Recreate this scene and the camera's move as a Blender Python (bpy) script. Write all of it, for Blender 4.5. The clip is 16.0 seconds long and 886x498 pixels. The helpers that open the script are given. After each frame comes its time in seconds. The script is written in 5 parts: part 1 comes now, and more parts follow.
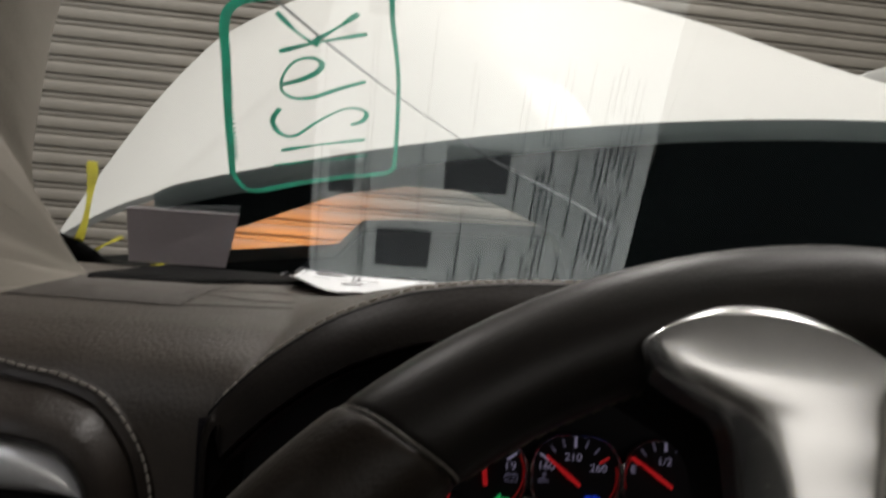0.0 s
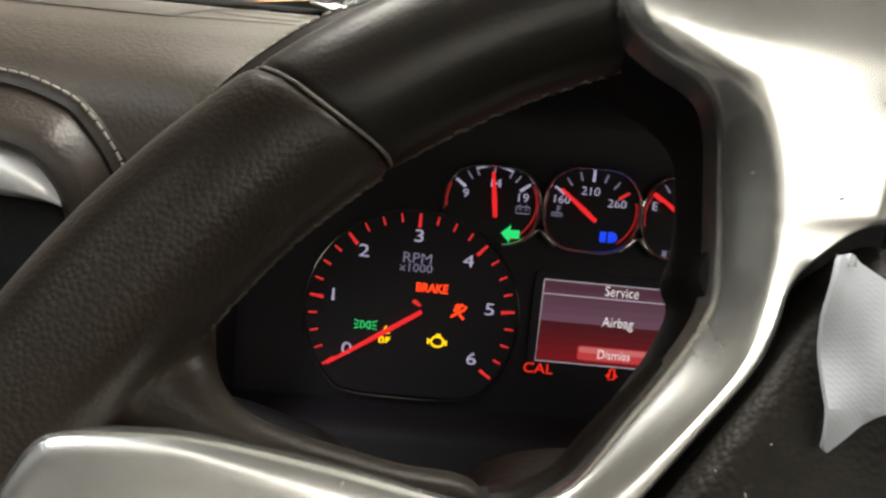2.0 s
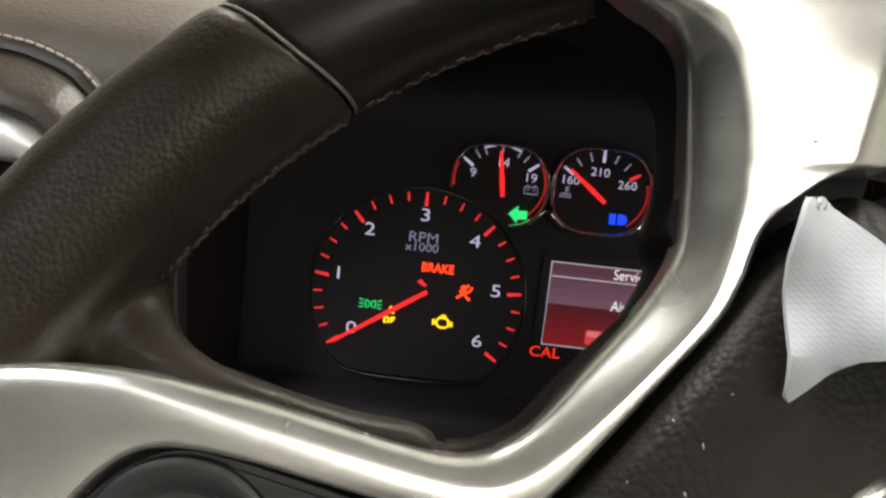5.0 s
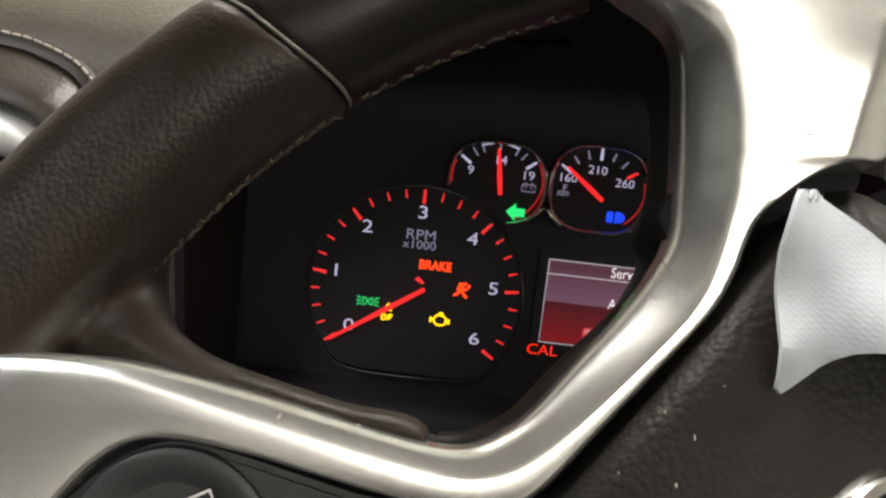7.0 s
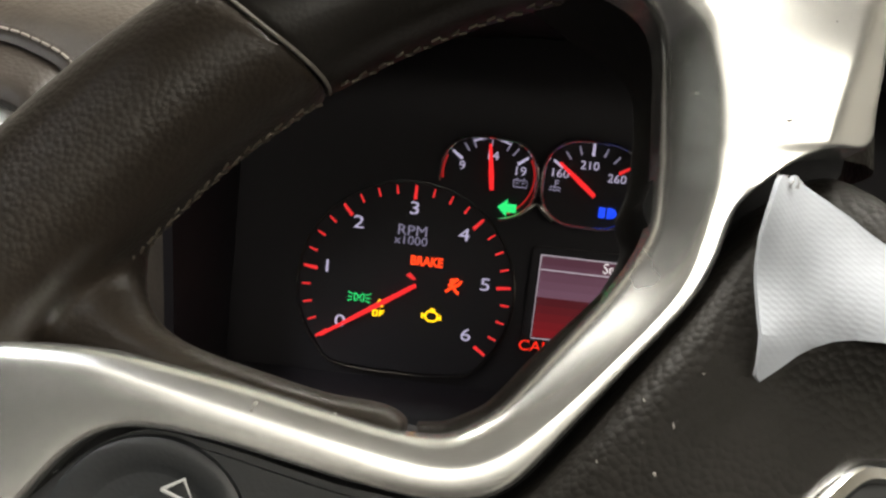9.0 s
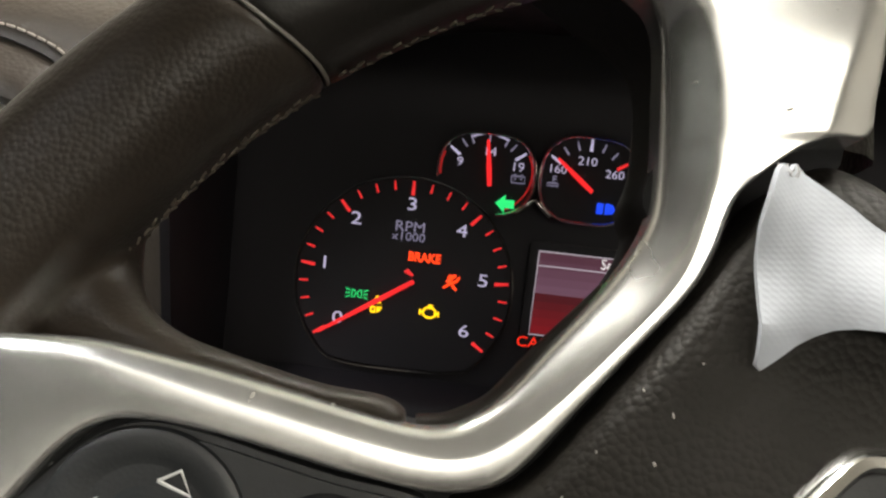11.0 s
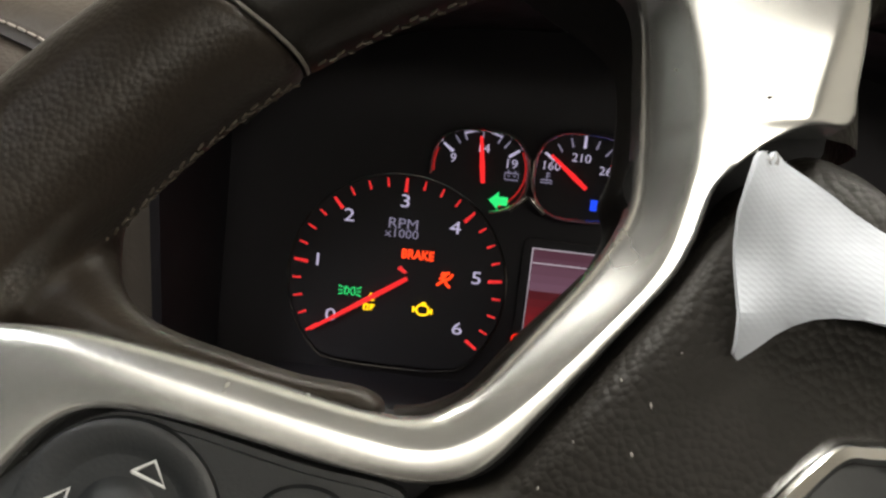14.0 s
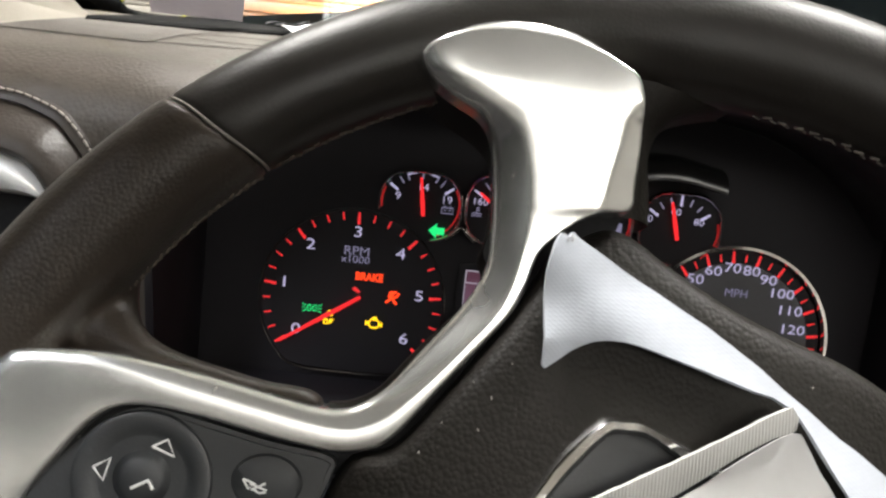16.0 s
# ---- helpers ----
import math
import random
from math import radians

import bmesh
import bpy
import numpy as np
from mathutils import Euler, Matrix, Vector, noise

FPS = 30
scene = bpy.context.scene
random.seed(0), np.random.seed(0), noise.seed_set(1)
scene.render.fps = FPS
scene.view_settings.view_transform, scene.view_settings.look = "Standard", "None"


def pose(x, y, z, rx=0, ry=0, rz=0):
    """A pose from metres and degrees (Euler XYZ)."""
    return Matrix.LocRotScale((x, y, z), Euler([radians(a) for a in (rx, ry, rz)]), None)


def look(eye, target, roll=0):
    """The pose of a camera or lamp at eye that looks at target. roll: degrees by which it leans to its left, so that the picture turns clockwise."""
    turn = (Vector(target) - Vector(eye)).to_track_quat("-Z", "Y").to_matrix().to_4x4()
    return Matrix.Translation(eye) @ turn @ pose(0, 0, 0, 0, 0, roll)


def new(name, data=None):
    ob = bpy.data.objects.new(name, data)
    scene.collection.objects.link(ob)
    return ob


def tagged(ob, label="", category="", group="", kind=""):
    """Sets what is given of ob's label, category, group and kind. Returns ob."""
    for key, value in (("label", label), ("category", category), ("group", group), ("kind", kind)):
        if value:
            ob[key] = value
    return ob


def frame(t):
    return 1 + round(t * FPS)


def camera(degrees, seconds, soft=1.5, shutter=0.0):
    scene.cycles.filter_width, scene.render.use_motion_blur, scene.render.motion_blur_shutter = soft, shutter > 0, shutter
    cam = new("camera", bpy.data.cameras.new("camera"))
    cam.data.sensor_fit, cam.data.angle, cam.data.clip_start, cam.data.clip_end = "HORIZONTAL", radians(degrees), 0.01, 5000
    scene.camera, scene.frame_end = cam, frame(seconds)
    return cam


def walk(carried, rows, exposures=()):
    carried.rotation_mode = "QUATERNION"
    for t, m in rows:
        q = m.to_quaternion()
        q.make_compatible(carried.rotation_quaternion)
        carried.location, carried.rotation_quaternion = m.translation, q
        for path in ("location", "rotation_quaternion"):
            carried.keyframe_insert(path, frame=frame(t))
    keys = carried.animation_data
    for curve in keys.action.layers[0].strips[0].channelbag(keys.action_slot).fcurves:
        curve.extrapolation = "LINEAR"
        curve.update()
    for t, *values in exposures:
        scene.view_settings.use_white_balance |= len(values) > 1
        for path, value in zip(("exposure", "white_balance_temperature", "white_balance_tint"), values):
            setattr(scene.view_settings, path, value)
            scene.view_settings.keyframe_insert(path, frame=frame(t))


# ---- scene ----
# Cab of a pickup truck in a workshop bay. Lengths in the dash are written in units of K metres from the tachometer's centre.
from mathutils.bvhtree import BVHTree

K = 0.92
DASH = Matrix.Translation((0, 0, 1.32)) @ Matrix.Scale(K, 4)      # x right, y ahead, z up
CLUSTER = DASH @ pose(0, 0, 0, -12)                                # gauge faces lean back
WHEEL = CLUSTER @ pose(0.098, -0.280, -0.0433, -16)                # steering wheel's own plane
cam = camera(54.0, 16.0, soft=2.5, shutter=0.35)
PATH = [
    (0, -0.0292, -0.3557, 1.5097, 83.37, -5.30, -4.41),
    (0.2, -0.0310, -0.3551, 1.5051, 80.51, -5.27, -3.23),
    (0.4, -0.0271, -0.3478, 1.5014, 75.69, -4.94, -2.96),
    (0.5, -0.0229, -0.3500, 1.5034, 73.16, -5.11, -2.38),
    (0.7, -0.0138, -0.3494, 1.5073, 69.50, -4.83, -2.73),
    (0.9, -0.0062, -0.3441, 1.5062, 68.06, -4.55, -3.00),
    (1, -0.0027, -0.3395, 1.5033, 67.83, -4.99, -2.72),
    (1.5, 0.0012, -0.3435, 1.4937, 67.99, -5.52, -1.86),
    (2, -0.0015, -0.3344, 1.4871, 67.82, -5.71, 0.29),
    (2.5, 0.0036, -0.3330, 1.4831, 67.78, -5.57, 1.58),
    (3, 0.0075, -0.3342, 1.4816, 67.78, -5.62, 2.29),
    (3.5, 0.0071, -0.3354, 1.4794, 67.92, -6.41, 2.90),
    (4, 0.0106, -0.3347, 1.4785, 67.80, -5.80, 2.92),
    (6.5, 0.0131, -0.3341, 1.4769, 67.83, -5.77, 3.01),
    (7, 0.0137, -0.3349, 1.4766, 67.85, -5.89, 3.03),
    (7.5, 0.0150, -0.3343, 1.4757, 67.89, -6.01, 3.08),
    (8, 0.0158, -0.3342, 1.4751, 67.93, -6.06, 3.10),
    (8.5, 0.0164, -0.3342, 1.4751, 67.92, -5.83, 2.98),
    (9, 0.0172, -0.3343, 1.4745, 67.91, -5.93, 3.00),
    (11.5, 0.0172, -0.3340, 1.4727, 67.90, -5.89, 2.75),
    (12, 0.0178, -0.3335, 1.4726, 67.88, -5.79, 2.75),
    (12.5, 0.0185, -0.3335, 1.4724, 67.87, -5.85, 2.82),
    (13, 0.0195, -0.3333, 1.4716, 67.97, -5.89, 2.94),
    (13.5, 0.0201, -0.3336, 1.4713, 67.94, -5.72, 2.86),
    (14, 0.0212, -0.3336, 1.4710, 68.01, -5.91, 2.98),
    (14.2, 0.0229, -0.3342, 1.4717, 68.06, -5.93, 2.85),
    (14.5, 0.0301, -0.3399, 1.4742, 68.23, -5.90, 2.52),
    (14.8, 0.0278, -0.3549, 1.4876, 68.10, -6.02, 2.05),
    (15, 0.0285, -0.3597, 1.4876, 68.06, -5.82, 1.69),
    (15.2, 0.0179, -0.3578, 1.4884, 67.90, -5.67, 1.65),
    (15.5, 0.0312, -0.3504, 1.4936, 67.97, -6.10, 1.78),
    (15.7, 0.0367, -0.3743, 1.5001, 68.25, -5.92, 1.58),
    (16, 0.0340, -0.3912, 1.5067, 68.31, -6.08, 1.24),
]
EXPOSURES = [(0.0, -2.0, 6500, 14), (0.25, -1.82, 6250, 12), (0.5, -1.15, 6100, 12), (0.8, -0.5, 6120, 12), (1.2, -0.08, 6180, 12), (1.7, -0.12, 6650, 10), (2.5, -0.17, 6820, 9), (3.2, 0.02, 6720, 9), (6.5, 0.15, 6780, 9), (14.0, 0.14, 6780, 9), (15.0, 0.14, 6600, 10), (16.0, 0.17, 6420, 11)]
walk(cam, [(t, pose(x, y, z, rx, ry, rz)) for t, x, y, z, rx, ry, rz in PATH], EXPOSURES)

# ---- light ----
world = bpy.data.worlds.new("world")
scene.world = world
world.use_nodes = True
world.node_tree.nodes["Background"].inputs[0].default_value = (0.75, 0.8, 0.9, 1)
world.node_tree.nodes["Background"].inputs[1].default_value = 0.05


def area_lamp(name, eye, target, sx, sy, power, colour=(1, 0.97, 0.91), spread=180):
    data = bpy.data.lights.new(name, "AREA")
    data.shape, data.size, data.size_y, data.energy, data.color = "RECTANGLE", sx, sy, power, colour
    data.spread = radians(spread)
    ob = new(name, data)
    ob.matrix_world = look(eye, target)
    return ob


# Unseen strip lights under the workshop's ceiling; two cool ones added to brighten silver.
for lx, ly, lp, lc in ((-1.3, 0.9, 205, (1, 0.97, 0.91)), (1.6, 0.9, 205, (1, 0.97, 0.91)), (-0.6, -3.6, 190, (0.95, 0.97, 1.0)), (-1.5, -1.9, 80, (0.93, 0.96, 1.0)), (0.5, 2.2, 165, (1, 0.97, 0.91))):
    area_lamp("strip_light_lamp", (lx, ly, 3.82), (lx, ly, 0), 0.28, 1.5, lp, lc)


# Added roof lamps behind the wheel, central and over the driver, brightening the silver.
area_lamp("roof_highlight_lamp", DASH @ Vector((0.40, -1.26, 0.685)), DASH @ Vector((0.40, -1.26, 0.0)), 0.76, 0.49, 4.9, (1, 0.965, 0.88))
area_lamp("spoke_highlight_lamp", DASH @ Vector((-0.22, -1.08, 0.685)), DASH @ Vector((-0.22, -1.08, 0.0)), 0.24, 0.32, 0.42, (1, 0.965, 0.88))


# Amber flasher at the truck's nose, throwing its light on the roller door.
area_lamp("flasher_lamp", DASH @ Vector((-0.42, 2.42, -0.40)), DASH @ Vector((-0.36, 3.4, -0.25)), 0.16, 0.08, 10.0, (1.0, 0.33, 0.05), 70)


# ---- materials ----
def mat(name, base, rough=0.5, metal=0.0, var=0.15, vscale=30.0, bump=0.0, bscale=900.0, voronoi=False, spec=0.5, rvar=0.12, emit=None, power=0.0, sheen=0.0, coat=0.0):
    """A surface with large stains and fine grain, with relief where bump is set; object coordinates are metres."""
    m = bpy.data.materials.new(name)
    m.use_nodes = True
    nt = m.node_tree
    b = nt.nodes["Principled BSDF"]
    b.inputs["Roughness"].default_value, b.inputs["Metallic"].default_value = rough, metal
    b.inputs["Specular IOR Level"].default_value = spec
    b.inputs["Sheen Weight"].default_value, b.inputs["Coat Weight"].default_value = sheen, coat
    b.inputs["Base Color"].default_value = (*base, 1)
    if emit:
        b.inputs["Emission Color"].default_value, b.inputs["Emission Strength"].default_value = (*emit, 1), power
        return m
    co = nt.nodes.new("ShaderNodeTexCoord")
    big, fine = nt.nodes.new("ShaderNodeTexNoise"), nt.nodes.new("ShaderNodeTexNoise")
    big.inputs["Scale"].default_value, fine.inputs["Scale"].default_value = vscale, vscale * 14
    big.inputs["Detail"].default_value = 5
    for n in (big, fine):
        nt.links.new(co.outputs["Object"], n.inputs["Vector"])
    mixn = nt.nodes.new("ShaderNodeMix")
    mixn.inputs["Factor"].default_value = 0.4
    nt.links.new(big.outputs["Fac"], mixn.inputs["A"])
    nt.links.new(fine.outputs["Fac"], mixn.inputs["B"])
    ramp = nt.nodes.new("ShaderNodeMapRange")
    ramp.inputs["From Min"].default_value, ramp.inputs["From Max"].default_value = 0.1, 0.9
    ramp.inputs["To Min"].default_value, ramp.inputs["To Max"].default_value = max(0.05, 1 - 1.8 * var), 1 + 1.8 * var
    nt.links.new(mixn.outputs["Result"], ramp.inputs["Value"])
    mul = nt.nodes.new("ShaderNodeVectorMath")
    mul.operation = "SCALE"
    mul.inputs[0].default_value = base
    nt.links.new(ramp.outputs["Result"], mul.inputs["Scale"])
    nt.links.new(mul.outputs["Vector"], b.inputs["Base Color"])
    rr = nt.nodes.new("ShaderNodeMapRange")
    rr.inputs["From Min"].default_value, rr.inputs["From Max"].default_value = 0.1, 0.9
    rr.inputs["To Min"].default_value, rr.inputs["To Max"].default_value = max(0.02, rough - 1.7 * rvar), min(1, rough + 1.7 * rvar)
    nt.links.new(big.outputs["Fac"], rr.inputs["Value"])
    nt.links.new(rr.outputs["Result"], b.inputs["Roughness"])
    if bump:
        tex = nt.nodes.new("ShaderNodeTexVoronoi" if voronoi else "ShaderNodeTexNoise")
        tex.inputs["Scale"].default_value = bscale
        nt.links.new(co.outputs["Object"], tex.inputs["Vector"])
        if voronoi:
            tex.feature = "F1"
        bp = nt.nodes.new("ShaderNodeBump")
        bp.inputs["Strength"].default_value, bp.inputs["Distance"].default_value = min(1.0, bump), 0.0006
        nt.links.new(tex.outputs["Distance" if voronoi else "Fac"], bp.inputs["Height"])
        if voronoi:
            bp.invert = True
        nt.links.new(bp.outputs["Normal"], b.inputs["Normal"])
    return m


def glow(name, colour, power):
    return mat(name, tuple(0.3 * c for c in colour), 0.6, emit=colour, power=power)


LEATHER = mat("grained_dark_leather", (0.0112, 0.0096, 0.0078), 0.52, var=0.18, vscale=22, bump=0.30, bscale=820, voronoi=True, spec=0.22)
RIM_LEATHER = mat("worn_smooth_leather", (0.0205, 0.0152, 0.0108), 0.43, var=0.28, vscale=16, bump=0.15, bscale=1000, voronoi=True, rvar=0.1, spec=0.24, sheen=0.03)
RIM_DARK = mat("polished_dark_leather", (0.0105, 0.0087, 0.0071), 0.42, var=0.25, vscale=18, bump=0.08, bscale=1100, voronoi=True, rvar=0.1, spec=0.28)
BROW_LEATHER = mat("brow_leather", (0.0170, 0.0140, 0.0120), 0.5, var=0.15, vscale=18, bump=0.2, bscale=560, voronoi=True, spec=0.12)
DASH_LEATHER = mat("dash_top_leather", (0.059, 0.0485, 0.0395), 0.48, var=0.16, vscale=12, bump=0.34, bscale=540, voronoi=True)
DASH_TRIM = mat("dash_leather_brown", (0.034, 0.0275, 0.0235), 0.40, var=0.15, vscale=18, bump=0.42, bscale=560, voronoi=True)
POD_LEATHER = mat("pod_leather_brown", (0.030, 0.0240, 0.0198), 0.42, var=0.15, vscale=18, bump=0.22, bscale=600, voronoi=True, spec=0.32)
MESHCLOTH = mat("speaker_mesh_fabric", (0.058, 0.050, 0.042), 0.7, var=0.12, vscale=20, bump=0.8, bscale=500)
THREAD = mat("tan_thread", (0.085, 0.072, 0.054), 0.7, var=0.2, vscale=200)
SEAM_EDGE = mat("worn_leather_edge", (0.13, 0.12, 0.105), 0.5, var=0.75, vscale=70)
THREAD_PALE = mat("grey_thread", (0.36, 0.33, 0.29), 0.7, var=0.2, vscale=200)
SATIN = mat("satin_silver_paint", (0.72, 0.725, 0.715), 0.25, metal=0.9, var=0.06, vscale=30, rvar=0.04, bump=0.010, bscale=2500)
VENT_SILVER = mat("brushed_vent_silver", (0.90, 0.90, 0.89), 0.34, metal=0.5, var=0.06, vscale=30, rvar=0.05)
CHROME = mat("chrome", (0.86, 0.86, 0.85), 0.10, metal=1.0, var=0.04, vscale=60, rvar=0.05)
BLACK = mat("black_plastic", (0.024, 0.023, 0.026), 0.45, var=0.2, vscale=40, bump=0.1, bscale=1200)
GLOSS_BLACK = mat("glossy_black_plastic", (0.012, 0.012, 0.012), 0.22, var=0.1, vscale=40, rvar=0.04)
MATTE_BLACK = mat("matte_black_plastic", (0.018, 0.018, 0.019), 0.85, var=0.3, vscale=30, spec=0.1)
PAD = mat("charcoal_button_plastic", (0.022, 0.024, 0.026), 0.48, var=0.12, vscale=50, bump=0.1, bscale=1500)
GAUGE = mat("gauge_face", (0.0165, 0.0150, 0.0190), 0.6, var=0.04, vscale=60, rvar=0.02, spec=0.3)
GREY_FACE = mat("grey_speedometer_face", (0.12, 0.12, 0.13), 0.5, var=0.1, vscale=60)
RUBBER = mat("black_rubber_seal", (0.006, 0.006, 0.006), 0.8, var=0.3, vscale=40, spec=0.05)
ICON_WHITE = mat("white_symbol_print", (0.75, 0.75, 0.73), 0.6, var=0.05, vscale=100)
DUST = mat("pale_dust", (0.38, 0.37, 0.34), 0.8, var=0.1, vscale=200)
SCUFF = mat("dark_scuff", (0.046, 0.0385, 0.0315), 0.55, var=0.3, vscale=60, spec=0.3)
PILLAR = mat("beige_pillar_cloth", (0.25, 0.226, 0.19), 0.85, var=0.06, vscale=25, bump=0.3, bscale=700)
HEADLINER = mat("grey_headliner", (0.62, 0.595, 0.55), 0.9, var=0.06, vscale=20, bump=0.3, bscale=600)
PAPER = mat("white_paper", (0.82, 0.83, 0.84), 0.75, var=0.03, vscale=20)
PRINT = mat("black_print", (0.12, 0.12, 0.13), 0.7, var=0.3, vscale=80)
CARD = mat("grey_card", (0.29, 0.272, 0.28), 0.6, var=0.08, vscale=15)
GREEN_INK = mat("green_marker_paint", (0.004, 0.28, 0.175), 0.55, var=0.3, vscale=60)
YELLOW_INK = mat("yellow_marker_paint", (0.62, 0.50, 0.03), 0.6, var=0.2, vscale=60)
WHITE_PAINT = mat("white_car_paint", (0.55, 0.543, 0.525), 0.58, var=0.03, vscale=2.0, coat=0.05, rvar=0.06)
# Shade on the white bonnet's flange is painted in as grey.
EDGE_SHADE = mat("shaded_hood_flange", (0.30, 0.33, 0.33), 0.5, var=0.08, vscale=5)
# Near-black colour stands in for the unlit engine bay.
ENGINE = mat("unlit_engine_black", (0.0042, 0.0062, 0.0070), 0.75, var=0.4, vscale=6, spec=0.02)
SLAT = mat("painted_steel_slat", (0.27, 0.245, 0.215), 0.5, var=0.12, vscale=3, rvar=0.1)
CONCRETE = mat("workshop_concrete", (0.30, 0.29, 0.27), 0.8, var=0.2, vscale=2, bump=0.3, bscale=80)
WALLPAINT = mat("off_white_wall_paint", (0.62, 0.60, 0.55), 0.8, var=0.06, vscale=1.5)
STEEL = mat("galvanised_steel", (0.5, 0.5, 0.5), 0.4, metal=0.9, var=0.15, vscale=8)
SEATCLOTH = mat("dark_seat_leather", (0.06, 0.052, 0.045), 0.5, var=0.15, vscale=10, bump=0.4, bscale=400, voronoi=True)
WHITE_GLOW = glow("dial_lettering", (0.74, 0.69, 1.0), 0.54)
DIM_GLOW = glow("dial_small_lettering", (0.66, 0.62, 0.95), 0.24)
RED_GLOW = glow("red_tick", (1.0, 0.035, 0.040), 0.70)
CAL_GLOW = glow("red_lettering", (1.0, 0.030, 0.012), 0.95)
RED_DIM = glow("red_edge_light", (1.0, 0.04, 0.04), 0.35)
NEEDLE_GLOW = glow("red_needle", (1.0, 0.025, 0.030), 0.9)
GREEN_GLOW = glow("green_telltale", (0.02, 0.85, 0.22), 0.95)
AMBER_GLOW = glow("amber_telltale", (1.0, 0.62, 0.01), 1.5)
BRAKE_GLOW = glow("red_telltale", (1.0, 0.055, 0.010), 1.6)
BLUE_GLOW = glow("blue_telltale", (0.01, 0.07, 1.0), 1.0)
SCREEN_RED = glow("screen_button_red", (0.80, 0.07, 0.08), 0.6)
SCREEN_SHINE = glow("screen_button_shine", (0.85, 0.22, 0.22), 0.62)
SCREEN_LINE = glow("screen_outline", (0.75, 0.68, 0.80), 0.5)
SCREEN_TEXT = glow("screen_text", (1.0, 0.97, 1.0), 0.8)
ROOF_PANEL_GLOW = glow("added_roof_lens", (1.0, 0.96, 0.88), 3.0)
DIM_LENS = glow("added_spoke_lens", (1.0, 0.96, 0.88), 1.2)
FLASH_GLOW = glow("lit_amber_lens", (1.0, 0.33, 0.04), 4.0)
TUBE_GLOW = glow("lit_tube_cover", (1.0, 0.97, 0.9), 6.0)


def woven(name, base, scale, relief=0.05, axes=("X", "Z")):
    """White cloth whose weave is a fine cross-hatch of waves in relief."""
    m = mat(name, base, 0.85, var=0.05, vscale=30, sheen=0.2)
    nt = m.node_tree
    co = nt.nodes.new("ShaderNodeTexCoord")
    heights = []
    for axis in axes:
        w = nt.nodes.new("ShaderNodeTexWave")
        w.bands_direction = axis
        w.inputs["Scale"].default_value, w.inputs["Distortion"].default_value = scale, 0.6
        nt.links.new(co.outputs["Object"], w.inputs["Vector"])
        heights.append(w)
    add = nt.nodes.new("ShaderNodeMath")
    nt.links.new(heights[0].outputs["Fac"], add.inputs[0])
    nt.links.new(heights[-1].outputs["Fac"], add.inputs[1])
    bp = nt.nodes.new("ShaderNodeBump")
    bp.inputs["Strength"].default_value, bp.inputs["Distance"].default_value = relief, 0.0002
    nt.links.new(add.outputs[0], bp.inputs["Height"])
    nt.links.new(bp.outputs["Normal"], nt.nodes["Principled BSDF"].inputs["Normal"])
    return m


CLOTH = woven("white_woven_cloth", (0.39, 0.418, 0.468), 420, 0.07, ("DIAGONAL", "Z"))
HEM_CLOTH = woven("ribbed_hem_cloth", (0.45, 0.45, 0.435), 430, 0.5, ("X",))
PLAIN_CLOTH = woven("plain_white_cloth", (0.50, 0.50, 0.50), 900, 0.03)


def pane_material(name, tint, ior):
    """Clear pane: see-through, with a mirror share set by Fresnel."""
    m = bpy.data.materials.new(name)
    m.use_nodes = True
    nt = m.node_tree
    nt.nodes.remove(nt.nodes["Principled BSDF"])
    clear, gloss, mix, fr = (nt.nodes.new(k) for k in ("ShaderNodeBsdfTransparent", "ShaderNodeBsdfGlossy", "ShaderNodeMixShader", "ShaderNodeFresnel"))
    clear.inputs[0].default_value = (*tint, 1)
    gloss.inputs["Roughness"].default_value = 0.0
    gloss.inputs["Color"].default_value = (0.90, 1.0, 1.0, 1)
    fr.inputs["IOR"].default_value = ior
    nt.links.new(fr.outputs[0], mix.inputs[0])
    nt.links.new(clear.outputs[0], mix.inputs[1])
    nt.links.new(gloss.outputs[0], mix.inputs[2])
    nt.links.new(mix.outputs[0], nt.nodes["Material Output"].inputs[0])
    return m


GLASS = pane_material("windscreen_glass", (0.92, 0.95, 0.93), 1.8)
TINT = pane_material("darkened_unseen_side_glass", (0.05, 0.05, 0.055), 1.45)
CLEAR = pane_material("clear_glass_body", (1, 1, 1), 1.0001)


# ---- builders ----
def thing(name, m, label, category, group="", kind=""):
    ob = new(name)
    ob.empty_display_size = 0.05
    ob.matrix_world = Matrix.Translation(m.translation) if isinstance(m, Matrix) else Matrix.Translation(m)
    bpy.context.view_layer.update()
    return tagged(ob, label, category, group, kind)


def mesh_of(name, bm, m, smooth=True):
    if m is not None:
        bm.transform(m)
    bmesh.ops.recalc_face_normals(bm, faces=bm.faces[:])
    me = bpy.data.meshes.new(name)
    bm.to_mesh(me)
    bm.free()
    if smooth:
        me.polygons.foreach_set("use_smooth", [True] * len(me.polygons))
        me.set_sharp_from_angle(angle=radians(42))
    return me


def part(name, bm, material, parent, label="", m=None, smooth=True):
    me = bm if isinstance(bm, bpy.types.Mesh) else mesh_of(name, bm, m, smooth)
    if not me.materials:
        me.materials.append(material)
    ob = new(name, me)
    if parent:
        ob.parent = parent
        ob.matrix_parent_inverse = parent.matrix_world.inverted()
    return tagged(ob, label) if label else ob


def placed(name, me, parent, m):
    """One more piece on a shared mesh, at the pose m in the world."""
    ob = new(name, me)
    ob.parent = parent
    ob.matrix_parent_inverse = parent.matrix_world.inverted()
    ob.matrix_basis = m
    return ob


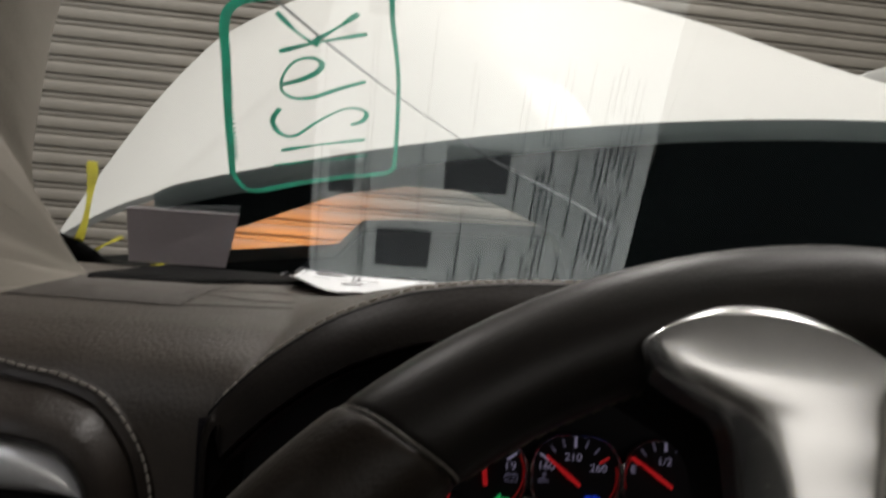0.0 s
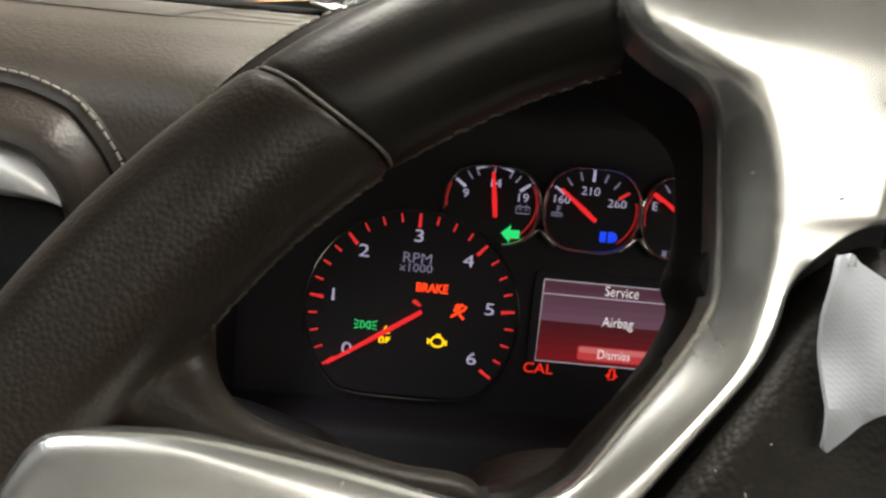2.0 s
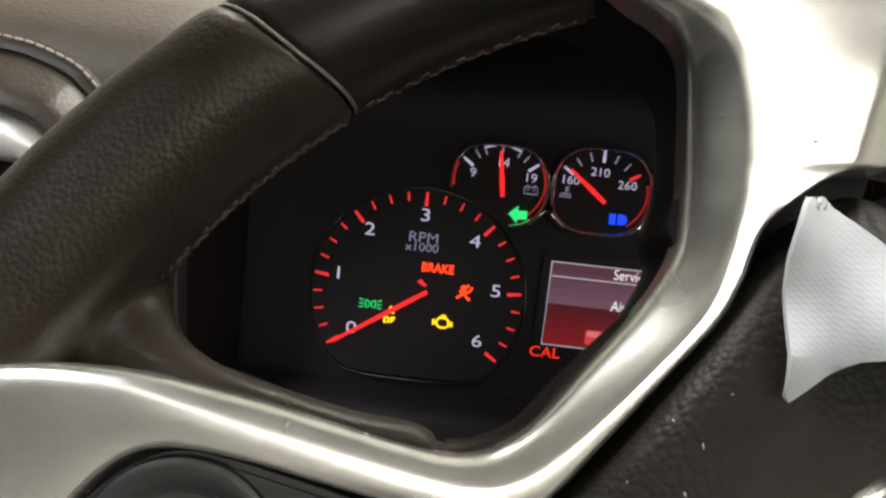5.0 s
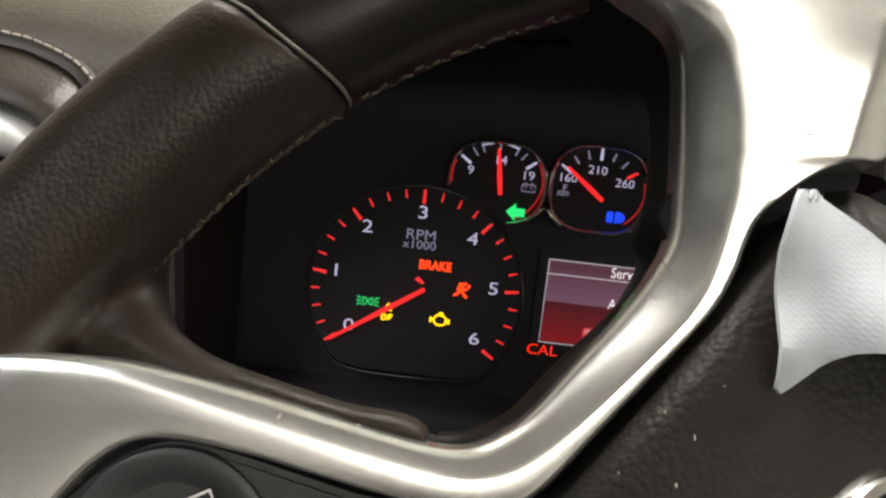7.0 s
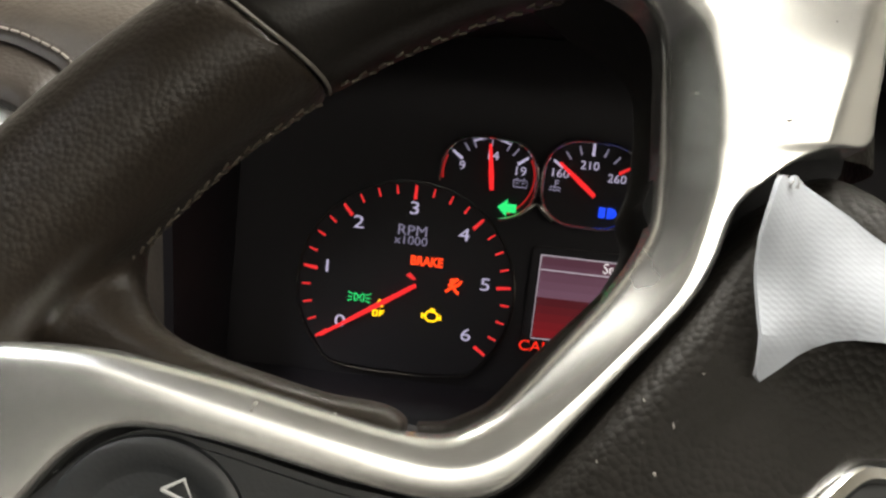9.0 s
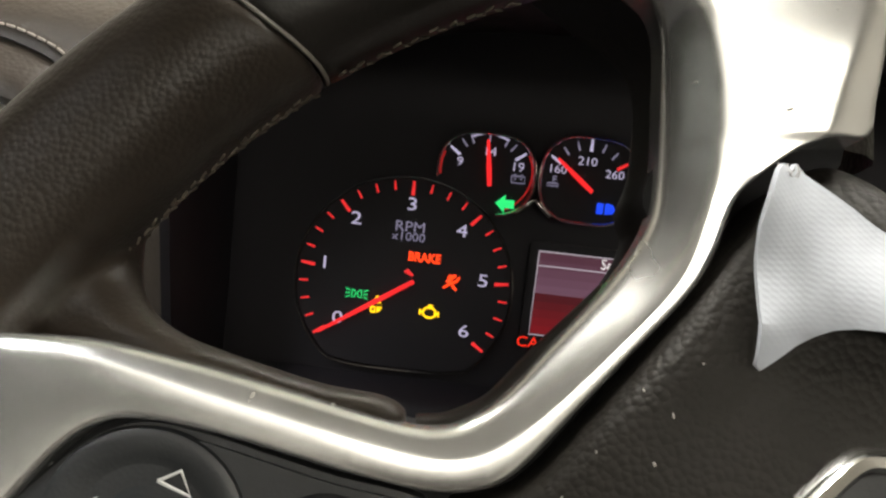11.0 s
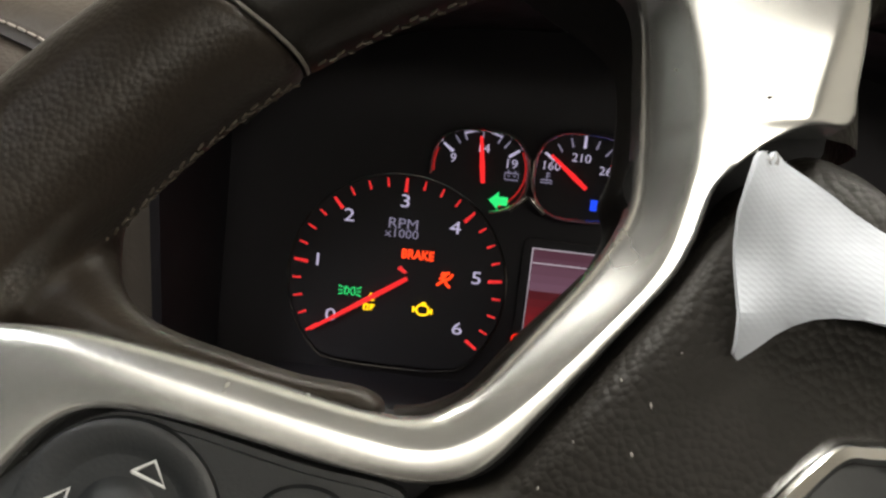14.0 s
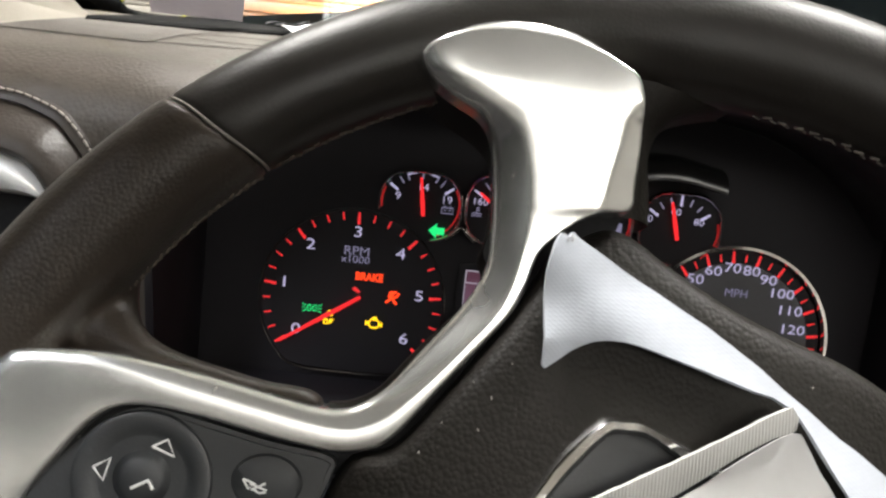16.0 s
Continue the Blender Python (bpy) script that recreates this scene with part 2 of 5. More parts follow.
def catmull(pts, n=6, closed=False):
    pts = [Vector(p) for p in pts]
    out, c = [], len(pts)
    for i in range(c if closed else c - 1):
        p0 = pts[(i - 1) % c] if closed or i else pts[0]
        p1, p2 = pts[i], pts[(i + 1) % c]
        p3 = pts[(i + 2) % c] if closed or i + 2 < c else pts[-1]
        for k in range(n):
            s = k / n
            out.append(0.5 * ((2 * p1) + (p2 - p0) * s + (2 * p0 - 5 * p1 + 4 * p2 - p3) * s * s + (3 * p1 - p0 - 3 * p2 + p3) * s ** 3))
    if not closed:
        out.append(pts[-1])
    return out


def grid(rows, closed_u=False, closed_v=False, caps=False):
    """A skin over rows of points of one length."""
    bm = bmesh.new()
    vs = [[bm.verts.new(p) for p in row] for row in rows]
    nr, nc = len(vs), len(vs[0])
    for i in range(nr if closed_u else nr - 1):
        for j in range(nc if closed_v else nc - 1):
            a, b, c, d = vs[i][j], vs[i][(j + 1) % nc], vs[(i + 1) % nr][(j + 1) % nc], vs[(i + 1) % nr][j]
            if len({a, b, c, d}) == 4:
                bm.faces.new((a, b, c, d))
    if caps:
        bm.faces.new(vs[0])
        bm.faces.new(vs[-1])
    bmesh.ops.remove_doubles(bm, verts=bm.verts[:], dist=1e-6)
    return bm


def tube(pts, radius, sides=8, closed=False, flat=1.0, up=(0, -1, 0)):
    """A tube along points; radius may be a function of the share of the length."""
    pts = [Vector(p) for p in pts]
    rows, n = [], len(pts)
    for i, p in enumerate(pts):
        d = (pts[(i + 1) % n] - pts[i - 1]) if closed else pts[min(i + 1, n - 1)] - pts[max(i - 1, 0)]
        d.normalize()
        side = d.cross(Vector(up)).normalized()
        top = side.cross(d)
        r = radius(i / max(1, n - 1)) if callable(radius) else radius
        rows.append([p + r * (math.cos(a) * side + flat * math.sin(a) * top) for a in (2 * math.pi * k / sides for k in range(sides))])
    return grid(rows, closed_u=closed, closed_v=True, caps=not closed)


def plate(outline, depth, bevel=0.0, back=0.0):
    """A slab in the x-z plane from a closed outline of (x, z); its front looks to -y and stands depth proud of y = back."""
    bm = bmesh.new()
    face = bm.faces.new([bm.verts.new((x, back, z)) for x, z in outline])
    ret = bmesh.ops.extrude_face_region(bm, geom=[face])
    vs = [g for g in ret["geom"] if isinstance(g, bmesh.types.BMVert)]
    bmesh.ops.translate(bm, verts=vs, vec=(0, -depth, 0))
    if bevel:
        front = set(vs)
        bmesh.ops.bevel(bm, geom=[e for e in bm.edges if e.verts[0] in front and e.verts[1] in front], offset=bevel, segments=2, affect="EDGES", clamp_overlap=True)
    return bm


def box(x0, x1, y0, y1, z0, z1, bevel=0.0, seg=2):
    bm = bmesh.new()
    bmesh.ops.create_cube(bm, size=1, matrix=Matrix.Translation(((x0 + x1) / 2, (y0 + y1) / 2, (z0 + z1) / 2)) @ Matrix.Diagonal((x1 - x0, y1 - y0, z1 - z0, 1)))
    if bevel:
        bmesh.ops.bevel(bm, geom=bm.edges[:], offset=bevel, segments=seg, affect="EDGES", clamp_overlap=True)
    return bm


def ring_plate(outer, inner, depth, back=0.0):
    """A flat frame between two outlines of the same number of (x, z) points, with rounded front."""
    rows = []
    for (xo, zo), (xi, zi) in zip(outer, inner):
        o, i = Vector((xo, back, zo)), Vector((xi, back, zi))
        f = Vector((0, -depth, 0))
        rows.append([o, o + f * 0.7, o.lerp(i, 0.25) + f, o.lerp(i, 0.75) + f, i + f * 0.7, i])
    return grid(rows, closed_u=True, closed_v=True)


def lettering(text, size, m, material, parent, name="lettering", squash=1.0, depth=0.0, bold=0.0):
    """Raised writing, centred on the origin of m, lying in m's x-z plane and read from -y; sizes as in m."""
    cu = bpy.data.curves.new(name, "FONT")
    cu.body, cu.size, cu.align_x, cu.align_y, cu.extrude = text, size, "CENTER", "CENTER", depth
    cu.resolution_u, cu.offset = 3, bold
    tmp = bpy.data.objects.new(name, cu)
    scene.collection.objects.link(tmp)
    dg = bpy.context.evaluated_depsgraph_get()
    me = bpy.data.meshes.new_from_object(tmp.evaluated_get(dg))
    bpy.data.objects.remove(tmp)
    me.transform(m @ pose(0, 0, 0, 90) @ Matrix.Diagonal((squash, 1, 1, 1)))
    me.materials.clear()
    return part(name, me, material, parent)


# ---- instrument cluster (gauge frame: x right, z up, the driver at -y) ----
def rounded(cx, cz, w, h, r, n=7):
    pts = []
    for sx, sz, a0 in ((1, 1, 0), (-1, 1, 90), (-1, -1, 180), (1, -1, 270)):
        for k in range(n):
            a = radians(a0 + 90 * k / (n - 1))
            pts.append((cx + sx * (w / 2 - r) + r * math.cos(a), cz + sz * (h / 2 - r) + r * math.sin(a)))
    return pts


def at(x, z, y=0.0, turn=0.0):
    return CLUSTER @ Matrix.Translation((x, y, z)) @ pose(0, 0, 0, 0, turn, 0)


cluster = thing("instrument_cluster", CLUSTER, "black truck instrument cluster with lit gauges and red needles", "instrument cluster")
ARCH = [(-0.100, -0.110), (-0.094, 0.030), (-0.086, 0.080), (-0.066, 0.104), (-0.030, 0.120), (0.030, 0.132), (0.100, 0.135)]
part("back_panel", plate([tuple(p) for p in catmull([Vector(q) for q in ARCH + [(0.2 - x, z) for x, z in reversed(ARCH[:-1])]], 4)], 0.006, back=0.008), GAUGE, cluster, m=CLUSTER)


def bezel_round(radius, cut, n=72):
    """A dial outline: a circle with a flat chord across its foot, corners rounded."""
    pts = []
    for k in range(n):
        a = 2 * math.pi * k / n
        x, z = radius * math.cos(a), radius * math.sin(a)
        lim = -cut
        if z < lim:
            soft = (lim - z) / (radius - cut)
            z, x = lim - 0.0025 * math.sin(math.pi / 2 * min(1, soft)) , x * (1 - 0.06 * soft)
        pts.append((x, z))
    return pts


def tick_mesh(name, length, width, material):
    bm = plate([(-width / 2, -length / 2), (width / 2, -length / 2), (width / 2 * 0.7, length / 2), (-width / 2 * 0.7, length / 2)], 0.0006)
    me = mesh_of(name, bm, Matrix.Scale(K, 4), smooth=False)
    me.materials.append(material)
    return me


RED_LONG, RED_SHORT = tick_mesh("tick", 0.0064, 0.0016, RED_GLOW), tick_mesh("tick", 0.0040, 0.0009, RED_GLOW)
WHITE_LONG, WHITE_SHORT, RED_BLOCK = tick_mesh("tick", 0.0056, 0.0014, WHITE_GLOW), tick_mesh("tick", 0.0040, 0.0008, DIM_GLOW), tick_mesh("tick", 0.0054, 0.0015, RED_GLOW)


def unscaled(m):
    loc, rot, _ = m.decompose()
    return Matrix.LocRotScale(loc, rot, None)


def tick(me, parent, cx, cz, radius, bearing):
    """A tick at a bearing clockwise from the top."""
    b = radians(bearing)
    return placed("tick", me, parent, unscaled(at(cx + radius * math.sin(b), cz + radius * math.cos(b), -0.0012, bearing)))


def needle(parent, cx, cz, length, bearing, tail=0.0, lift=0.004, width=0.0018):
    b = radians(bearing)
    bm = plate([(-width / 2, tail), (width / 2, tail), (width * 0.62, length * 0.35), (width * 0.32, length), (-width * 0.32, length), (-width * 0.62, length * 0.35)], 0.0010, 0.0003)
    part("needle", bm, NEEDLE_GLOW, parent, "glowing red pointer", m=at(cx, cz, -lift, bearing))
    return b


# Tachometer.
tach = part("tachometer", plate(bezel_round(0.0490, 0.0365), 0.0015), GAUGE, cluster, "round black tachometer dial")
tach.data.transform(CLUSTER)
part("bezel", ring_plate(bezel_round(0.0503, 0.0381), bezel_round(0.0494, 0.0372), 0.003), CHROME, tach, "thin bright dial rim", m=CLUSTER)
for q in range(25):
    big = q % 4 == 0
    tick(RED_LONG if big else RED_SHORT, tach, 0, 0, 0.0447 if big else 0.0459, (q / 4 - 3) * 41.5)
for d, (x, z) in enumerate(((-0.0287, -0.0187), (-0.0368, 0.0064), (-0.0243, 0.0282), (0.0002, 0.0373), (0.0238, 0.0278), (0.0358, 0.0060), (0.0297, -0.0185))):
    lettering(str(d), 0.0083, at(x, z, -0.0022), WHITE_GLOW, tach, "numeral", 1.32)
lettering("RPM", 0.0068, at(0.0003, 0.0270, -0.0022), DIM_GLOW, tach, "lettering", 1.1)
lettering("x1000", 0.0056, at(0, 0.0225, -0.0022), DIM_GLOW, tach, "lettering", 1.1)
needle(tach, 0.0022, 0.0012, 0.0475, -124.3, -0.0028)
lettering("BRAKE", 0.0058, at(0.0082, 0.0136, -0.0022), BRAKE_GLOW, tach, "brake_telltale", 0.86, bold=0.00016)
part("needle_stop", plate([(-0.0005, 0.0065), (0.0012, 0.0078), (0.0042, 0.0052), (0.0030, 0.0046)], 0.001, back=-0.0015), RED_GLOW, tach, m=CLUSTER)


def join(*bms):
    out = bmesh.new()
    for b in bms:
        me = bpy.data.meshes.new("joined")
        b.to_mesh(me)
        b.free()
        out.from_mesh(me)
        bpy.data.meshes.remove(me)
    return out


def lines(strokes, width):
    """Thin flat strokes through (x, z) points."""
    bms = []
    for s in strokes:
        bms.append(tube([(x, 0, z) for x, z in s], width / 2, 5, flat=0.5))
    return join(*bms)


# Telltales: parking lamps, airbag, engine, traction, turn arrow, high beam.
lamp = []
for sgn in (-1, 1):
    lamp.append([(sgn * 0.0022, 0.0017)] + [(sgn * (0.0018 - 0.0014 * math.cos(radians(b))), 0.0017 * math.sin(radians(b))) for b in range(75, -76, -25)] + [(sgn * 0.0022, -0.0017), (sgn * 0.0022, 0.0017)])
    for k in (-1, 0, 1):
        lamp.append([(sgn * 0.0031, k * 0.0013), (sgn * 0.0052, k * 0.0021)])
part("parking_lamp_telltale", lines(lamp, 0.0005), GREEN_GLOW, tach, "green lamp symbol", m=at(-0.0209, -0.0063, -0.0022))
bag = join(plate([(-0.0006 + 0.0014 * math.cos(a), 0.0020 + 0.0014 * math.sin(a)) for a in np.linspace(0, 2 * math.pi, 14, endpoint=False)], 0.0006), tube([(0.0034, 0, 0.0026), (0.0022, 0, 0.0006), (-0.0004, 0, -0.0006), (-0.0034, 0, -0.0030)], 0.0006, 5), tube([(-0.0024, 0, 0.0004), (0.0002, 0, -0.0004), (0.0010, 0, -0.0022), (0.0026, 0, -0.0034)], 0.0006, 5), plate([(0.0012 + 0.0008 * math.cos(a), 0.0030 + 0.0008 * math.sin(a)) for a in np.linspace(0, 2 * math.pi, 10, endpoint=False)], 0.0006))
part("airbag_telltale", bag, BRAKE_GLOW, tach, "red airbag symbol", m=at(0.0216, 0.0040, -0.0022))
motor = [[(-0.0030, 0.0006), (-0.0018, 0.0022), (0.0010, 0.0022), (0.0026, 0.0010), (0.0026, -0.0014), (0.0012, -0.0024), (-0.0014, -0.0024), (-0.0030, -0.0010), (-0.0030, 0.0006)], [(-0.0044, 0.0012), (-0.0044, -0.0014)], [(0.0040, 0.0008), (0.0040, -0.0016)], [(-0.0010, 0.0032), (0.0012, 0.0032)], [(-0.0044, 0), (-0.0030, 0)], [(0.0026, -0.0004), (0.0040, -0.0004)]]
part("engine_telltale", lines(motor, 0.0010), AMBER_GLOW, tach, "amber engine outline", m=at(0.0132, -0.0113, -0.0022))
slip = [[(-0.0012, 0.0010), (0, 0.0034), (0.0012, 0.0010), (-0.0012, 0.0010)], [(-0.0018, -0.0006), (-0.0018, -0.0024), (-0.0006, -0.0024), (-0.0006, -0.0006), (-0.0018, -0.0006)], [(0.0004, -0.0024), (0.0004, -0.0006), (0.0018, -0.0006)], [(0.0004, -0.0014), (0.0014, -0.0014)]]
part("traction_telltale", lines([[(1.35 * a, 1.35 * b) for a, b in s] for s in slip], 0.0010), AMBER_GLOW, tach, "amber traction symbol", m=at(-0.0113, -0.0108, -0.0022))


# Four small gauges in chrome frames; SX is the speedometer's centre.
SX = 0.2045


def small_gauge(name, cx, cz, label, tall=0.0384):
    """A small dial; its bright rim stops where the large round dial beside it begins."""
    g = part(name, plate(rounded(0, 0, 0.0420, tall - 0.0012, 0.0150), 0.0012), GAUGE, cluster, label, m=at(cx, cz))
    ring = rounded(0, 0, 0.0434, tall, 0.0154)
    fine = []
    for (xa, za), (xb, zb) in zip(ring, ring[1:] + ring[:1]):
        n = max(1, int(math.hypot(xb - xa, zb - za) / 0.0008))
        fine += [(xa + (xb - xa) * k / n, za + (zb - za) * k / n) for k in range(n)]
    clear = [min(math.hypot(x + cx, z + cz), math.hypot(x + cx - SX, z + cz)) > 0.0522 for x, z in fine]
    first = next((k for k in range(len(fine)) if clear[k] and not clear[k - 1]), 0)
    fine, clear = fine[first:] + fine[:first], clear[first:] + clear[:first]
    run = [(x, -0.0024, z) for (x, z), c in zip(fine, clear) if c]
    part("bezel", tube(run, 0.0010, 8, closed=all(clear), flat=1.7), CHROME, g, "thin bright dial rim", m=at(cx, cz))
    return g


def red_arc(parent, cx, cz, radius, a0, a1):
    pts = [(0.985 * radius * math.sin(radians(a)), 0, 0.90 * radius * math.cos(radians(a))) for a in np.linspace(a0, a1, 20)]
    part("red_edge_line", tube(pts, 0.00032, 5), RED_DIM, parent, m=at(cx, cz, -0.0016))


volt = small_gauge("voltmeter", 0.0314, 0.0549, "small battery voltage gauge", 0.0360)
for b, me in ((-54, WHITE_LONG), (-37, WHITE_SHORT), (37, WHITE_SHORT), (53, WHITE_LONG), (-25, WHITE_SHORT), (25, WHITE_SHORT), (0, WHITE_SHORT)):
    tick(me, volt, 0.0314, 0.0530, 0.0182, b)
part("arc_line", tube([(0.0194 * math.sin(radians(a)), 0, 0.0194 * math.cos(radians(a))) for a in range(-25, 26, 5)], 0.0004, 5), WHITE_GLOW, volt, m=at(0.0314, 0.0530, -0.0016))
for s, x, z in (("9", -0.0122, 0.0016), ("14", 0.0006, 0.0074), ("19", 0.0136, 0.0018)):
    lettering(s, 0.0056, at(0.0314 + x, 0.0574 + z, -0.0022), WHITE_GLOW, volt, "numeral", 1.1)
batt = [[(-0.0030, 0.0012), (0.0030, 0.0012), (0.0030, -0.0018), (-0.0030, -0.0018), (-0.0030, 0.0012)], [(-0.0020, 0.0019), (-0.0010, 0.0019)], [(0.0010, 0.0019), (0.0020, 0.0019)], [(-0.0018, 0), (-0.0008, 0)], [(0.0008, 0), (0.0018, 0)]]
part("battery_symbol", lines(batt, 0.0006), DIM_GLOW, volt, m=at(0.0458, 0.0541, -0.0022))
needle(volt, 0.0334, 0.0498, 0.0205, -8)
red_arc(volt, 0.0314, 0.0560, 0.0208, 62, 150)
red_arc(volt, 0.0314, 0.0560, 0.0208, -100, -68)
arrow = plate([(-0.0042, 0), (0, 0.0040), (0, 0.0019), (0.0042, 0.0019), (0.0042, -0.0019), (0, -0.0019), (0, -0.0040)], 0.0006)
part("turn_signal_telltale", arrow, GREEN_GLOW, volt, "lit green left arrow", m=at(0.0412, 0.0425, -0.0022))

temp = small_gauge("temperature_gauge", 0.0772, 0.0568, "small coolant temperature gauge")
for b, me in ((-57, WHITE_LONG), (-38, WHITE_SHORT), (-19, WHITE_SHORT), (0, WHITE_LONG), (19, WHITE_SHORT), (38, WHITE_SHORT), (57, RED_BLOCK)):
    tick(me, temp, 0.0765, 0.0550, 0.0176, b)
for s, x, z in (("160", 0.0626, 0.0604), ("210", 0.0755, 0.0652), ("260", 0.0882, 0.0606)):
    lettering(s, 0.0053, at(x, z, -0.0022), WHITE_GLOW, temp, "numeral", 1.1)
cool = [[(0, 0.0024), (0, -0.0008)], [(0, 0.0022), (0.0014, 0.0022)], [(0, 0.0010), (0.0014, 0.0010)], [(-0.0026, -0.0012), (-0.0012, -0.0006), (0, -0.0012), (0.0012, -0.0006), (0.0026, -0.0012)], [(-0.0026, -0.0024), (-0.0012, -0.0018), (0, -0.0024), (0.0012, -0.0018), (0.0026, -0.0024)]]
part("coolant_symbol", lines(cool, 0.0006), DIM_GLOW, temp, m=at(0.0614, 0.0550, -0.0022))
needle(temp, 0.0790, 0.0522, 0.0215, -52)
red_arc(temp, 0.0772, 0.0568, 0.0208, 75, 140)
beam = [[(0.0002, 0.0020), (0.0026, 0.0014), (0.0034, 0), (0.0026, -0.0014), (0.0002, -0.0020), (0.0002, 0.0020)], [(0.0010, 0.0012), (0.0010, -0.0012)], [(0.0020, 0.0008), (0.0020, -0.0008)]] + [[(-0.0036, k * 0.0011), (-0.0010, k * 0.0011)] for k in (-1.5, -0.5, 0.5, 1.5)]
part("high_beam_telltale", lines([[(1.1 * a, 1.1 * b) for a, b in s] for s in beam], 0.0013), BLUE_GLOW, temp, "blue high beam symbol", m=at(0.0862, 0.0452, -0.0022))

fuel = small_gauge("fuel_gauge", 0.1222, 0.0568, "small fuel gauge reading empty")
for b, me in ((-57, RED_BLOCK), (-38, WHITE_SHORT), (-19, WHITE_SHORT), (0, WHITE_LONG), (19, WHITE_SHORT), (38, WHITE_SHORT), (57, WHITE_LONG)):
    tick(me, fuel, 0.1215, 0.0555, 0.0180, b)
for s, x, z in (("E", 0.1055, 0.0612), ("1/2", 0.1210, 0.0658), ("F", 0.1368, 0.0610)):
    lettering(s, 0.0053, at(x, z, -0.0022), WHITE_GLOW, fuel, "numeral", 1.1)
pump = plate([(-0.0014, -0.0024), (0.0014, -0.0024), (0.0014, 0.0024), (-0.0014, 0.0024)], 0.0005)
part("fuel_pump_symbol", pump, DIM_GLOW, fuel, m=at(0.1372, 0.0545, -0.0022))
needle(fuel, 0.1246, 0.0538, 0.0245, -56)
red_arc(fuel, 0.1222, 0.0568, 0.0208, -105, -60)
red_arc(fuel, 0.1222, 0.0568, 0.0208, 75, 140)
oil = small_gauge("oil_pressure_gauge", 0.1695, 0.0570, "small oil pressure gauge")
for b, me in ((-57, WHITE_LONG), (-38, WHITE_SHORT), (-19, WHITE_SHORT), (0, WHITE_LONG), (19, WHITE_SHORT), (38, WHITE_SHORT), (57, WHITE_LONG)):
    tick(me, oil, 0.1685, 0.0558, 0.0165, b)
for s, x, z in (("0", 0.1530, 0.0612), ("40", 0.1660, 0.0660), ("80", 0.1790, 0.0618)):
    lettering(s, 0.0052, at(x, z, -0.0022), WHITE_GLOW, oil, "numeral", 1.1)
needle(oil, 0.1682, 0.0516, 0.0205, -15)
red_arc(oil, 0.1695, 0.0570, 0.0208, 75, 140)

for jx in (0.0543, 0.0997, 0.1459):
    part("chrome_wing", tube(catmull([(jx - 0.0075, 0, 0.0385), (jx - 0.0028, 0, 0.0425), (jx, 0, 0.0455), (jx + 0.0028, 0, 0.0425), (jx + 0.0075, 0, 0.0385)], 4), 0.0009, 6), CHROME, cluster, m=at(0, 0, -0.003))
# Odometer bars under the fuel gauge: too small to read.
for k in range(7):
    part("odometer_bar", plate([(-0.0009, -0.0015), (0.0009, -0.0015), (0.0009, 0.0015), (-0.0009, 0.0015)], 0.0005), DIM_GLOW, fuel, m=at(0.1128 + 0.0034 * k, 0.0400, -0.0022))

# Driver information screen.
screen = part("information_screen", plate(rounded(0.0985, 0.0010, 0.0860, 0.0520, 0.003), 0.0012), GAUGE, cluster, "lit screen with a service airbag message")
screen.data.transform(CLUSTER)
for k in range(10):
    z0 = 0.0225 - 0.0038 * k
    if k < 5:
        tone = (0.16 + 0.030 * k, 0.055 + 0.020 * k, 0.095 + 0.030 * k)
    else:
        tone = (0.14 + 0.055 * (k - 5), 0.012, 0.022)
    part("screen_band", plate([(0.0600, z0 - 0.0038), (0.1390, z0 - 0.0038), (0.1390, z0), (0.0600, z0)], 0.0003, back=-0.0014), glow("screen_tone", tone, 0.40), screen, m=CLUSTER)
part("outline", lines([[(0.0595, 0.0230), (0.1395, 0.0230), (0.1395, -0.0160), (0.0595, -0.0160), (0.0595, 0.0230)], [(0.0600, 0.0164), (0.1390, 0.0164)]], 0.0006), SCREEN_LINE, screen, m=at(0, 0, -0.0020))
lettering("Service", 0.0068, at(0.0960, 0.0198, -0.0022), SCREEN_TEXT, screen, squash=0.82)
lettering("Airbag", 0.0068, at(0.0960, 0.0052, -0.0022), SCREEN_TEXT, screen, squash=0.82)
part("dismiss_button", plate(rounded(0.0955, -0.0105, 0.0330, 0.0068, 0.0012), 0.0003, back=-0.0018), SCREEN_RED, screen, m=CLUSTER)
part("button_shine", plate(rounded(0.0955, -0.0088, 0.0318, 0.0026, 0.0010), 0.0002, back=-0.0022), SCREEN_SHINE, screen, m=CLUSTER)
lettering("Dismiss", 0.0062, at(0.0960, -0.0105, -0.0026), SCREEN_TEXT, screen, squash=0.82)
lettering("CAL", 0.0070, at(0.0614, -0.0200, -0.0022), CAL_GLOW, cluster, "seat_belt_lettering", 1.1)
door = [[(-0.0010, 0.0026), (0.0010, 0.0026), (0.0014, -0.0022), (-0.0014, -0.0022), (-0.0010, 0.0026)], [(-0.0012, 0.0006), (-0.0026, -0.0010)], [(0.0012, 0.0006), (0.0026, -0.0010)]]
part("open_door_telltale", lines(door, 0.0009), CAL_GLOW, cluster, "red open door symbol", m=at(0.0964, -0.0198, -0.0022))
lettering("P", 0.0066, at(0.1145, -0.0200, -0.0022), BRAKE_GLOW, cluster, "gear_letter")
lettering("R N", 0.0066, at(0.1240, -0.0200, -0.0022), SCREEN_TEXT, cluster, "gear_letter")

